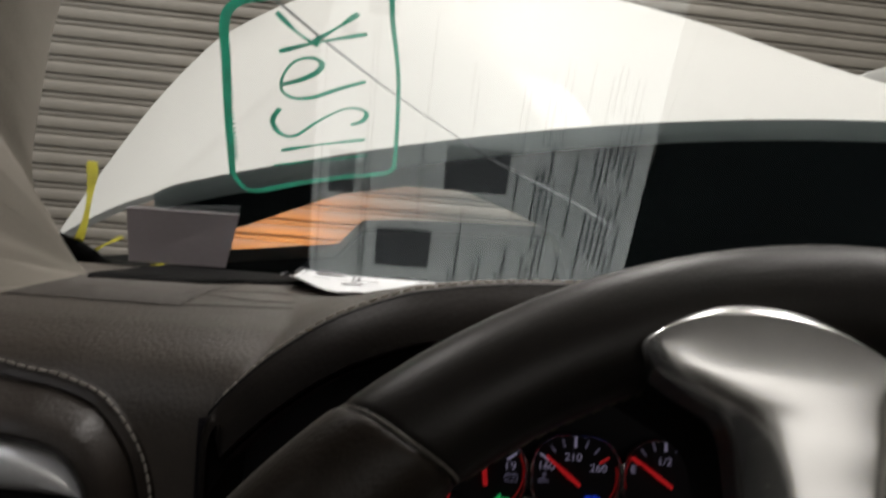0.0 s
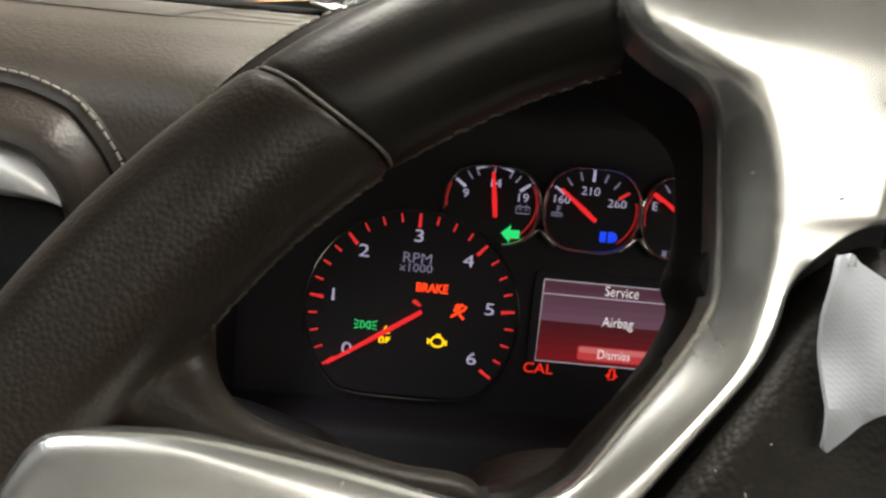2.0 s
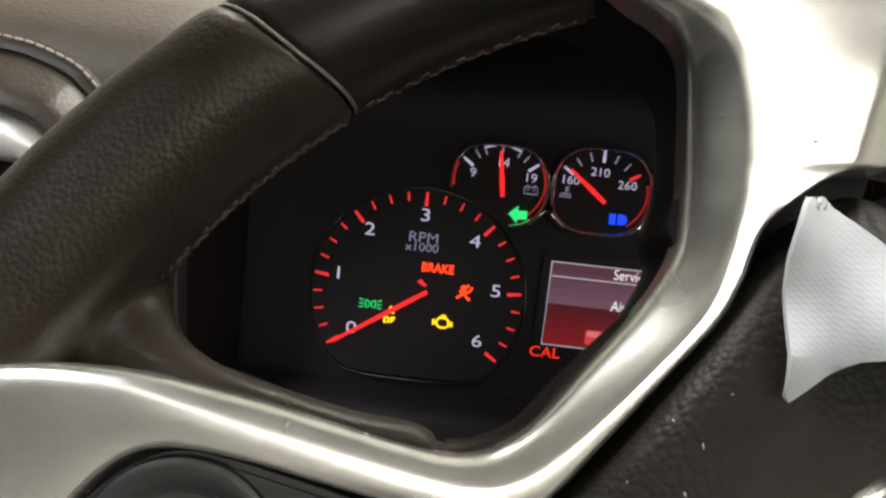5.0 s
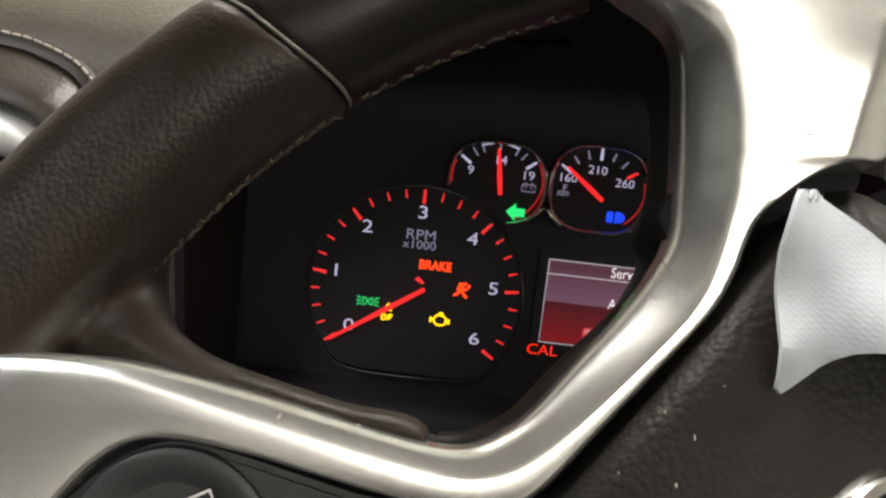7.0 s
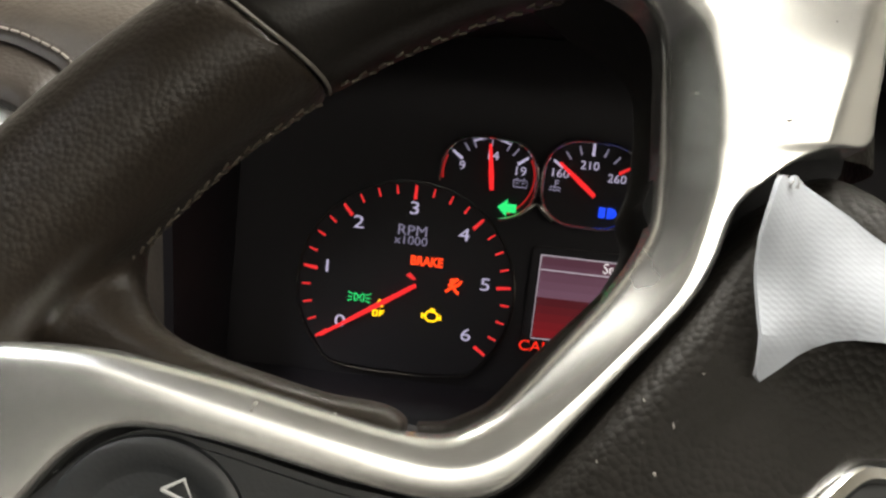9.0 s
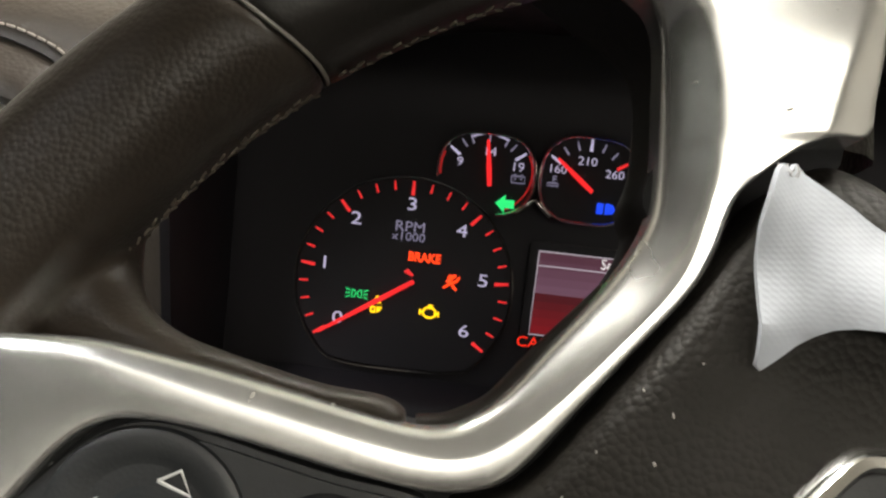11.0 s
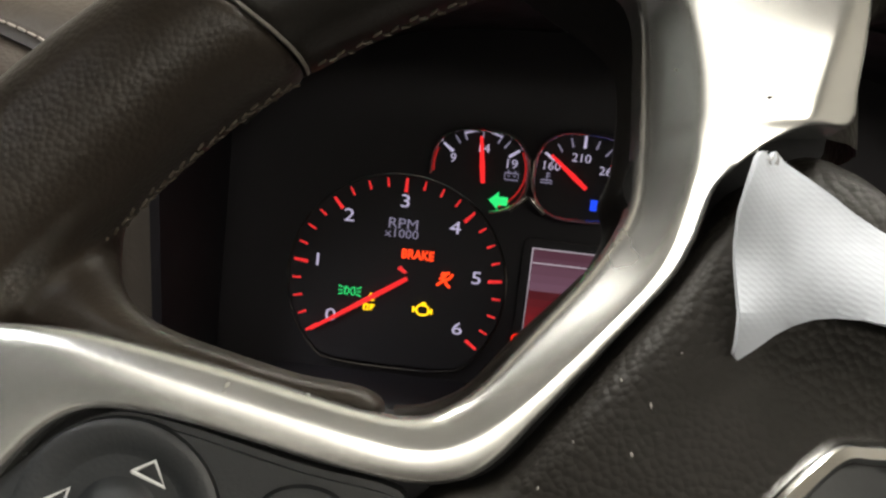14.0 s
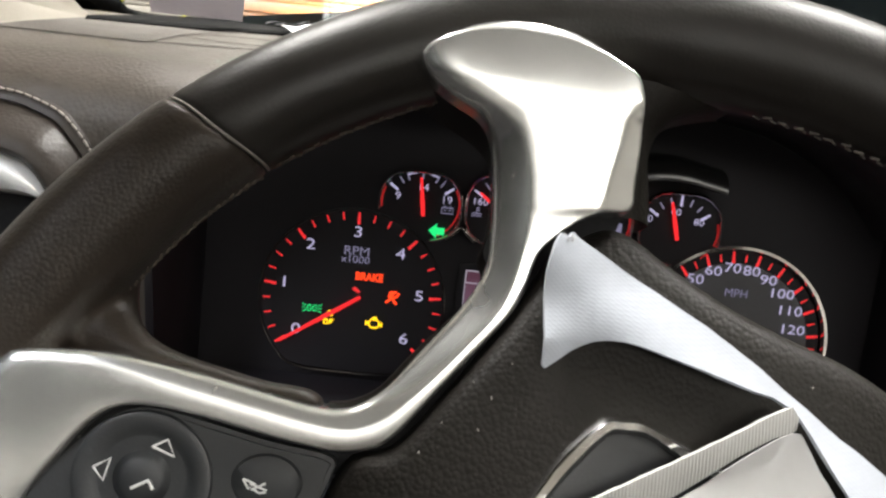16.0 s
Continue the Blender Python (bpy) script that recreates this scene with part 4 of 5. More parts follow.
icon("arrow_icon", [[(-0.1215, 0.0676), (-0.1180, 0.0696), (-0.1159, 0.0657), (-0.1215, 0.0676)]], -0.0016)
icon("arrow_icon", [[(-0.1349, 0.0615), (-0.1310, 0.0639), (-0.1321, 0.0586), (-0.1349, 0.0615)]], -0.0016)
icon("chevron_icon", [[(-0.1252, 0.0575), (-0.1212, 0.0597), (-0.1199, 0.0577)]], -0.0010, 0.0009)
key = [[uv(-0.0935 + r * 1.3 * math.cos(a), 0.0618 + r * math.sin(a), h) for a in np.linspace(0, 2 * math.pi, 24, endpoint=False)] for r, h in ((0.0070, -0.0040), (0.0062, -0.0026), (0.0040, -0.0020), (0.0005, -0.0019))]
part("call_button", grid(key, closed_v=True, caps=True), PAD, pad, m=WHEEL)
icon("mute_icon", [[(-0.0990, 0.0622), (-0.0975, 0.0600), (-0.0960, 0.0612), (-0.0990, 0.0622)], [(-0.0972, 0.0612), (-0.0930, 0.0600)], [(-0.0962, 0.0600), (-0.0948, 0.0592), (-0.0932, 0.0596)], [(-0.0968, 0.0598), (-0.0935, 0.0616)]], -0.0017, 0.0006)


# ---- white cloth lying over the hub ----
def sheet(outline, height, thick=0.0009, step=0.004):
    """A cloth cut to an outline of (u, v) and laid at height(u, v)."""
    bm = bmesh.new()
    bm.faces.new([bm.verts.new((u, 0, v)) for u, v in outline])
    us, vs = [u for u, _ in outline], [v for _, v in outline]
    for axis, lo, hi in ((0, min(us), max(us)), (2, min(vs), max(vs))):
        c = lo + step
        while c < hi:
            co, no = [0, 0, 0], [0, 0, 0]
            co[axis], no[axis] = c, 1
            bmesh.ops.bisect_plane(bm, geom=bm.verts[:] + bm.edges[:] + bm.faces[:], plane_co=co, plane_no=no)
            c += step
    for vert in bm.verts:
        vert.co.y = -height(vert.co.x, vert.co.z)
    bmesh.ops.recalc_face_normals(bm, faces=bm.faces[:])
    bmesh.ops.solidify(bm, geom=bm.faces[:], thickness=thick)
    return bm


cloth = thing("cloth_strip", WHEEL, "torn white woven fabric strip lying over the wheel hub", "cloth")
STRIP = [(-0.0306, 0.1255), (-0.0290, 0.1284), (-0.0270, 0.1278), (-0.0262, 0.1292), (-0.0240, 0.1280), (-0.0143, 0.1222), (-0.0001, 0.1142), (0.0141, 0.1056), (0.0269, 0.0963), (0.0396, 0.0870), (0.0519, 0.0791), (0.0750, 0.0620), (0.0760, 0.0430), (0.0560, 0.0580), (0.0400, 0.0740), (0.0285, 0.0920), (0.0180, 0.0958), (0.0078, 0.0987), (-0.0060, 0.1026), (-0.0128, 0.1040), (-0.0195, 0.1034), (-0.0250, 0.1004), (-0.0306, 0.0960), (-0.0312, 0.0985), (-0.0314, 0.1032), (-0.0319, 0.1090), (-0.0322, 0.1180)]


def strip_height(u, v):
    edge_curl = 0.004 * max(0.0, 1 - abs(u + 0.031) / 0.007)
    return max(hub_height(u, v), 0.001) + 0.0030 + edge_curl + 0.0035 * math.exp(-((v - 0.1155 + 0.68 * (u + 0.02)) / 0.010) ** 2) + 0.0007 * math.sin(90 * u + 160 * v) + 0.0004 * math.sin(420 * u - 130 * v) - 0.0030 * max(0.0, min(1.0, (0.1025 - v + 0.25 * (u + 0.03)) / 0.006)) * max(0.0, min(1.0, (-0.012 - u) / 0.010))


part("flat_strip", sheet([tuple(p) for p in catmull([Vector(q) for q in STRIP], 2, True)], strip_height), CLOTH, cloth, m=WHEEL)
HEM = [(0.0252, 0.0932), (0.0132, 0.0868), (0.0007, 0.0799), (-0.0092, 0.0744), (-0.0188, 0.0691), (-0.0420, 0.0560), (-0.0640, 0.0430), (-0.0600, 0.0300), (-0.0260, 0.0530), (-0.0031, 0.0697), (0.0049, 0.0754), (0.0136, 0.0816), (0.0215, 0.0861), (0.0264, 0.0880)]


def hem_height(u, v):
    across = (v - 0.0800 - 0.55 * u) / 0.010
    return hub_height(u, v) + 0.0075 + 0.0022 * math.cos(max(-1.4, min(1.4, 1.6 * across)))


part("hem", sheet([tuple(p) for p in catmull([Vector(q) for q in HEM], 2, True)], hem_height, 0.0022, 0.003), HEM_CLOTH, cloth, "ribbed stitched hem of the fabric", m=WHEEL)
for k in range(8):
    a = 2.1 * k
    top = uv(-0.0298 + 0.0005 * k, 0.1266, 0.0078)
    part("loose_thread", tube([top, top + Vector((0.0006 * math.sin(a * 1.7), -0.0006, 0.0008 + 0.0003 * math.sin(a))), top + Vector((0.0008 * math.sin(a), -0.0006 * math.cos(a), 0.0014 + 0.0005 * math.cos(a * 2)))], 0.00012, 5), PLAIN_CLOTH, cloth, m=WHEEL)
BODY = [(0.0267, 0.0873), (0.0301, 0.0847), (0.0333, 0.0793), (0.0375, 0.0738), (0.0520, 0.0520), (0.0400, 0.0200), (-0.0100, 0.0100), (-0.0620, 0.0280), (-0.0560, 0.0400), (-0.0180, 0.0620), (0.0000, 0.0710), (0.0144, 0.0800)]
part("folded_body", sheet([tuple(p) for p in catmull([Vector(q) for q in BODY], 3, True)], lambda u, v: hub_height(u, v) + 0.0085 + 0.003 * math.sin(70 * u + 40 * v) - 0.004 * max(0, (u - 0.03) / 0.02)), PLAIN_CLOTH, cloth, m=WHEEL)


# ---- dashboard (dash frame) ----
dash = thing("dashboard", DASH @ Vector((0.1, 0.2, -0.3)), "brown leather dashboard with stitched seams", "dashboard", kind="structure")
TOPLINE = [(0.452, 0.060), (0.40, 0.076), (0.32, 0.088), (0.22, 0.100), (0.12, 0.112), (0.05, 0.1185), (0.0, 0.121), (-0.020, 0.1195), (-0.038, 0.114), (-0.049, 0.104), (-0.0545, 0.088), (-0.056, 0.05), (-0.056, -0.02), (-0.052, -0.10), (-0.04, -0.20), (0.0, -0.34)]
SEAMC = [(-0.0880, 0.0700), (-0.0882, 0.0860), (-0.0860, 0.0970), (-0.0750, 0.1105), (-0.0630, 0.1220), (-0.0440, 0.1360), (-0.0230, 0.1460), (-0.0040, 0.1515), (0.0330, 0.1565), (0.1000, 0.1590)]


def mirrored(pts):
    return pts + [(0.2 - x, z) for x, z in reversed(pts[:-1])]


def top_pad(xs):
    line = catmull([(y, z, 0) for y, z in TOPLINE], 4)
    return grid([[Vector((x, p.x, p.y)) for p in line] for x in xs])


part("left_pad", top_pad([-0.75, -0.6, -0.45, -0.35, -0.25, -0.18, -0.13, -0.11, -0.1, -0.093, -0.0872]), DASH_LEATHER, dash, "brown leather dash pad", m=DASH)
part("right_pad", top_pad([0.2872, 0.293, 0.3, 0.4, 0.6, 0.8, 1.0, 1.2]), DASH_LEATHER, dash, m=DASH)


TOP_YZ = sorted((p.x, p.y) for p in catmull([(y, z, 0) for y, z in TOPLINE], 4)[:41])


def top_at(y):
    return float(np.interp(y, [a for a, _ in TOP_YZ], [b for _, b in TOP_YZ]))



seam = catmull([(x, -0.056, z) for x, z in mirrored(SEAMC)], 6)
rows = []
for y in (-0.056, -0.0535, -0.051, -0.0485, -0.046, -0.042, -0.038, -0.034, -0.030, -0.025, -0.020, -0.015, -0.010, -0.005, 0.0, 0.01, 0.02, 0.03, 0.045, 0.06, 0.08, 0.10, 0.12, 0.14, 0.17, 0.20, 0.22, 0.26, 0.30, 0.34, 0.38, 0.40, 0.42, 0.452):
    share = float(np.interp(y, (-0.046, -0.02, 0.02, 0.07, 0.12, 0.17, 0.22), (1.0, 0.90, 0.62, 0.32, 0.12, 0.02, 0.0)))
    side = top_at(y)
    row = [Vector((-0.0872, y, side))]
    for p in seam:
        if abs(p.x - 0.1) > 0.1864 or p.z < 0.09:
            continue
        row.append(Vector((p.x, y, max(side if y > -0.05 else 0, side * (1 - share) + p.z * share))))
    rows.append(row + [Vector((0.2872, y, side))])


def cowl_at(x, y):
    """Height of the dash under a point, hump and pad alike."""
    share = float(np.interp(y, (-0.02, 0.02, 0.07, 0.12, 0.17, 0.22), (0.90, 0.62, 0.32, 0.12, 0.02, 0.0)))
    crest = float(np.interp(x, [p.x for p in seam if p.z > 0.097], [p.z for p in seam if p.z > 0.097]))
    return max(top_at(y), top_at(y) * (1 - share) + crest * share)


part("cowl_pad", grid(rows), DASH_LEATHER, dash, "leather hump over the gauges", m=DASH)
# Brow: leather band from the seam to the lip, then the black inside back to the gauges.
lip = [Vector((0.1 + (p.x - 0.1) * 0.992, -0.072, p.z - 0.008 if p.z > 0.1 else p.z)) for p in seam]
lipin = [Vector((0.1 + (p.x - 0.1) * 0.978, -0.075, p.z - 0.015 if p.z > 0.1 else p.z)) for p in seam]
mid = [Vector((a.x, -0.064, (a.z + b.z) / 2 + (0.0015 if a.z > 0.1 else 0))) for a, b in zip(seam, lip)]
groove = [p + Vector((0, -0.0015, -0.0022)) for p in seam]
part("brow_band", grid([groove, [p + Vector((0, -0.004, 0.0003)) for p in seam], mid, lip, lipin, [p + Vector((0, 0.010, -0.004)) for p in lipin]]), BROW_LEATHER, dash, "stitched leather brow over the gauges", m=DASH)
inner = []
for y, f in ((-0.068, 0.975), (-0.05, 0.965), (-0.01, 0.955), (0.045, 0.95)):
    inner.append([Vector((0.1 + (p.x - 0.1) * f, y, p.z - 0.019 - 0.25 * max(0, y + 0.068) if p.z > 0.1 else p.z)) for p in seam])
part("brow_lining", grid(inner), BLACK, dash, "black inside of the brow", m=DASH)
thread = mesh_of("stitch", box(-0.0017, 0.0017, -0.0005, 0.0005, -0.0005, 0.0005, 0.0003, 1), Matrix.Scale(K, 4))
thread.materials.append(THREAD_PALE)


def stitches(curve, parent, gap, lift, tilt=0.0):
    """Single threads laid along a curve of the dash frame."""
    left = 0.0
    for a, b in zip(curve, curve[1:]):
        d = b - a
        while left < d.length:
            p = a + d.normalized() * left + Vector(lift)
            rot = d.normalized().to_track_quat("X", "Z").to_matrix().to_4x4()
            placed("stitch", thread, parent, unscaled(DASH @ Matrix.Translation(p) @ rot @ pose(0, 0, 0, 0, 0, tilt)))
            left += gap
        left -= d.length


part("seam_groove", tube([p + Vector((0, -0.0022, -0.0006)) for p in seam if p.x < 0.2 and p.z > 0.096], 0.0014, 8), MATTE_BLACK, dash, "dark sewn groove", m=DASH)
stitches([p for p in seam if p.x < 0.16 and p.z > 0.094], dash, 0.0046, (0.0, 0.006, 0.0008), 12)
# Side cheeks and the panel below the gauges.
for sx in (-1, 1):
    cheek = [[Vector((0.1 + sx * o, y, z)) for z in (0.098, 0.06, 0.0, -0.06, -0.13, -0.2)] for y, o in ((-0.066, 0.189), (-0.064, 0.186), (-0.04, 0.183), (0.0, 0.181), (0.04, 0.180))]
    part("cheek", grid(cheek), GAUGE, dash, m=DASH)
sill = [[Vector((x, y, z)) for y, z in ((0.02, -0.043), (-0.022, -0.0445), (-0.028, -0.0455), (-0.031, -0.049), (-0.036, -0.062), (-0.060, -0.095), (-0.085, -0.125), (-0.09, -0.2), (-0.04, -0.34))] for x in np.linspace(-0.089, 0.289, 12)]
part("lower_panel", grid(sill), GAUGE, dash, "black panel under the gauges", m=DASH)
column = []
for y, top, half in ((-0.092, -0.012, 0.072), (-0.094, -0.001, 0.078), (-0.099, 0.002, 0.080), (-0.106, 0.0035, 0.080), (-0.14, 0.008, 0.077), (-0.18, 0.013, 0.070), (-0.215, 0.016, 0.060), (-0.228, 0.010, 0.050), (-0.232, -0.02, 0.02)):
    ring = []
    for k in range(36):
        a = 2 * math.pi * k / 36
        ca, sa = math.cos(a), math.sin(a)
        ring.append(Vector((0.1 + half * math.copysign(abs(ca) ** 0.5, ca), y, -0.055 + ((top + 0.055) if sa > 0 else 0.075) * math.copysign(abs(sa) ** 0.5, sa))))
    column.append(ring)
part("column_shroud", grid(column, closed_v=True, caps=True), DASH_TRIM, dash, "leather-look steering column shroud", m=DASH)
stalk = part("indicator_stalk", tube([(0.030, -0.092, -0.052), (-0.005, -0.088, -0.034), (-0.035, -0.085, -0.0175), (-0.060, -0.0835, -0.0105), (-0.095, -0.082, -0.0050), (-0.102, -0.0818, -0.0040)], lambda s: 0.0075 + 0.002 * s - 0.006 * max(0, s - 0.93) / 0.07, 14), BLACK, dash, "black control stalk with white symbols", m=DASH)
part("wiper_symbol", join(*[tube([(x, -0.0930, z) for x, z in pts], 0.00042, 5) for pts in ([(-0.0606, -0.0052), (-0.0590, -0.0042), (-0.0576, -0.0056), (-0.0582, -0.0076)], [(-0.0600, -0.0064), (-0.0560, -0.0096)], [(-0.0576, -0.0062), (-0.0556, -0.0078)])]), ICON_WHITE, stalk, m=DASH)
part("arrow_symbol", plate([(-0.0548, -0.0106), (-0.0517, -0.0106), (-0.0531, -0.0066)], 0.0004), ICON_WHITE, stalk, m=DASH @ Matrix.Translation((0, -0.0930, 0)))
# Right of x 0.24 the panel is widened, unseen, to darken the glass's reflection.
front_x, front_y = (-0.33, -0.20, -0.187, -0.15, -0.124, -0.119, -0.079, -0.03, 0.05, 0.21, 0.24, 1.2), (0.120, 0.142, 0.150, 0.161, 0.186, 0.207, 0.252, 0.31, 0.36, 0.36, 0.03, 0.03)
defrost = []
for x in list(np.linspace(-0.197, 0.05, 51)) + [0.13, 0.21, 0.22, 0.24, 0.5, 0.8, 1.2]:
    y0 = float(np.interp(x, front_x, front_y))
    defrost.append([Vector((x, y, top_at(y) + h)) for y, h in [(y0, -0.004), (y0 + 0.0006, 0.0015), (y0 + 0.003, 0.0030)] + [(y0 + 0.003 + (0.449 - y0) * k / 14, 0.0036) for k in range(1, 15)]])
part("defroster_panel", grid(defrost), RUBBER, dash, "black defroster panel at the glass, widened unseen at right", m=DASH)
# Dark panel line and mesh mat on the pad, as shallow relief.
mat_area = [[Vector((x, y, top_at(y) + 0.0006)) for y in np.linspace(0.164, 0.03, 12)] for x in np.linspace(-0.70, -0.118, 8)]
part("speaker_mesh", grid(mat_area), MESHCLOTH, dash, "fine mesh panel near the windscreen", m=DASH)
for pts in ([(-0.128, 0.03), (-0.122, 0.10), (-0.112, 0.20), (-0.108, 0.26)], [(-0.128, 0.03), (-0.09, 0.045), (-0.05, 0.055)], [(-0.122, 0.09), (-0.09, 0.075), (-0.062, 0.085), (-0.075, 0.13), (-0.10, 0.13), (-0.118, 0.105)]):
    part("pressed_mark", tube([(x, y, top_at(y) + 0.0004) for x, y in catmull([Vector(p) for p in pts], 6)], lambda s: 0.0004 + 0.0016 * math.sin(math.pi * (0.1 + 0.8 * s)), 6, flat=0.12, up=(0, 0, 1)), SCUFF, dash, "dark scuff mark", m=DASH)

# ---- air vent at the end of the dash ----
vent = thing("air_vent", DASH @ Vector((-0.17, -0.07, 0.05)), "stitched leather air vent pod with a silver surround", "air vent")
BORDER = [(-0.420, 0.113), (-0.300, 0.1145), (-0.220, 0.1135), (-0.176, 0.1107), (-0.158, 0.1081), (-0.1454, 0.1065), (-0.1301, 0.1018), (-0.1226, 0.0964), (-0.1165, 0.0892), (-0.1114, 0.0809), (-0.1082, 0.0722), (-0.1058, 0.060), (-0.1050, 0.0437), (-0.1050, 0.010), (-0.1065, -0.040), (-0.112, -0.080)]
FRONT = sorted((p.y, p.x) for p in catmull([(y, z, 0) for y, z in TOPLINE], 4) if p.x < -0.005 and p.y > -0.09)


def front_at(z):
    """How far the dash's front face stands at a height."""
    return float(np.interp(z, [a for a, _ in FRONT], [b for _, b in FRONT]))


border = catmull([(x, -0.072, z) for x, z in BORDER], 6)
centre = Vector((-0.25, -0.07, 0.02))
bands, sewn = [], []
for inset, y in ((-0.0012, -0.052), (-0.0004, -0.0558), (0.0006, -0.0570), (0.0025, -0.0582), (0.0042, -0.0590), (0.0048, -0.0586), (0.0053, -0.0566), (0.0058, -0.0592), (0.0078, -0.0634), (0.0108, -0.0690), (0.0142, -0.0726), (0.0175, -0.0735), (0.0205, -0.0718), (0.0232, -0.0668), (0.0255, -0.058), (0.0262, -0.046)):
    row = []
    for i, p in enumerate(border):
        d = border[min(i + 1, len(border) - 1)] - border[max(i - 1, 0)]
        n = Vector((d.z, 0, -d.x)).normalized()
        n = n if n.dot(centre - p) > 0 else -n
        face = front_at(p.z)
        depth = face + (y + 0.0555) * (-0.0735 - face) / (-0.0735 + 0.0555) if inset < 0.0176 else y
        row.append(Vector((p.x, depth, p.z)) + n * inset)
        if inset == 0.0006:
            sewn.append(row[-1] + Vector((0, -0.0004, 0.0004)))
    bands.append(row)
part("pod_bezel", grid(bands), POD_LEATHER, vent, "rounded dark leather pod bezel", m=DASH)
stitches(sewn, vent, 0.0042, (0, 0, 0), 0)
SIL = [(-0.400, 0.090, -0.400, 0.064), (-0.240, 0.092, -0.240, 0.064), (-0.165, 0.0895, -0.165, 0.064), (-0.149, 0.0865, -0.149, 0.064), (-0.136, 0.0785, -0.136, 0.064), (-0.1285, 0.0690, -0.1285, 0.0640)]
part("vent_surround", loft(SIL, [(0, 0.052), (0.05, 0.0605), (0.16, 0.0665), (0.34, 0.0700), (0.52, 0.0715), (0.72, 0.0712), (0.9, 0.0675), (1.0, 0.054)]), VENT_SILVER, vent, "brushed silver vent surround", m=DASH)
# Shallow black block stands in for the shaded depth of the vent.
part("vent_shade_block", box(-0.40, -0.1300, -0.0585, -0.02, -0.10, 0.066), MATTE_BLACK, vent, m=DASH, smooth=False)
for k in range(7):
    part("vent_slat", box(-0.165 - 0.032 * k, -0.1625 - 0.032 * k, -0.064, -0.058, -0.09, 0.060, 0.0008, 1), BLACK, vent, m=DASH)

# ---- windscreen, its seal and writing ----
WS = DASH @ Matrix.Translation((0, 0.452, 0.062)) @ pose(0, 0, 0, 90 - 38)      # local x right, z up the glass, -y to the driver
windscreen = thing("window_1", WS, "raked windscreen with green and yellow marker writing", "windscreen", kind="structure")
pane = part("pane", box(-0.36, 1.15, -0.002, 0.003, -0.01, 0.98), GLASS, windscreen, "clear glass", m=WS, smooth=False)
pane.data.materials.append(CLEAR)
inward = (WS.to_3x3() @ Vector((0, -1, 0))).normalized()
for f in pane.data.polygons:
    f.material_index = 0 if f.normal.dot(inward) > 0.9 else 1
pane.visible_shadow = False
part("black_border", grid([[Vector((x, -0.0035, z0)), Vector((x, -0.0035, z1))] for x, z0, z1 in ((-0.335, -0.01, 0.20), (-0.316, -0.01, 0.110), (-0.3085, -0.01, 0.0832), (-0.3060, -0.01, 0.0556), (-0.3022, -0.01, 0.0415), (-0.2975, -0.01, 0.0302), (-0.2838, -0.01, 0.0150), (-0.262, -0.01, 0.009), (-0.16, -0.01, 0.020), (-0.08, -0.01, 0.022), (0.1, -0.01, 0.010), (1.15, -0.01, 0.008))]), RUBBER, windscreen, "black ceramic border of the glass", m=WS)


def ink(name, strokes, width, material, label=""):
    out = []
    for s in strokes:
        pts = catmull([Vector((x, 0.0042, v)) for x, v in s], 6)
        out.append(tube(pts, lambda q: width * (0.42 + 0.13 * math.sin(9 * q) - 0.10 * q), 6, flat=0.12))
    part(name, join(*out), material, windscreen, label, m=WS)


ink("ink_frame", [[(-0.143, 0.168), (-0.140, 0.240), (-0.136, 0.300), (-0.134, 0.335), (-0.127, 0.352), (-0.110, 0.361), (-0.075, 0.368), (-0.045, 0.376), (-0.031, 0.376), (-0.027, 0.350), (-0.021, 0.310), (-0.018, 0.270), (-0.016, 0.210), (-0.018, 0.194), (-0.030, 0.187), (-0.060, 0.178), (-0.094, 0.164), (-0.124, 0.150), (-0.136, 0.154), (-0.143, 0.172)]], 0.0062, GREEN_INK, "green marker frame")
ink("ink_letters", [[(-0.100, 0.350), (-0.092, 0.339), (-0.082, 0.329), (-0.074, 0.324)], [(-0.049, 0.356), (-0.061, 0.343), (-0.077, 0.328)], [(-0.100, 0.315), (-0.075, 0.327), (-0.043, 0.339)],
                    [(-0.099, 0.283), (-0.087, 0.289), (-0.075, 0.299), (-0.072, 0.308), (-0.079, 0.312), (-0.090, 0.307), (-0.098, 0.293), (-0.100, 0.278), (-0.093, 0.270), (-0.079, 0.272), (-0.060, 0.284), (-0.042, 0.294)],
                    [(-0.102, 0.257), (-0.108, 0.242), (-0.103, 0.228), (-0.092, 0.227), (-0.076, 0.245), (-0.059, 0.261), (-0.047, 0.265), (-0.040, 0.260), (-0.043, 0.251), (-0.051, 0.246)],
                    [(-0.103, 0.207), (-0.076, 0.218), (-0.040, 0.230)]], 0.0040, GREEN_INK, "green marker letters")
ink("ink_hatching", [[(-0.1368 - 0.0045 * (0.326 - z) / 0.14 + (0.0042 if k % 2 else -0.0012), z) for k, z in enumerate(np.linspace(0.315, 0.190, 46))]], 0.0017, GREEN_INK, "close green zigzag along the frame")
ink("ink_underline", [[(-0.110, 0.187), (-0.076, 0.198), (-0.037, 0.211)]], 0.0024, GREEN_INK)
ink("yellow_mark", [[(-0.252, 0.170), (-0.259, 0.141), (-0.279, 0.077), (-0.304, 0.015)]], 0.0088, YELLOW_INK, "thick yellow marker line")
ink("yellow_mark", [[(-0.291, 0.019), (-0.272, 0.038), (-0.250, 0.058)], [(-0.236, 0.005), (-0.221, 0.014)]], 0.0052, YELLOW_INK)
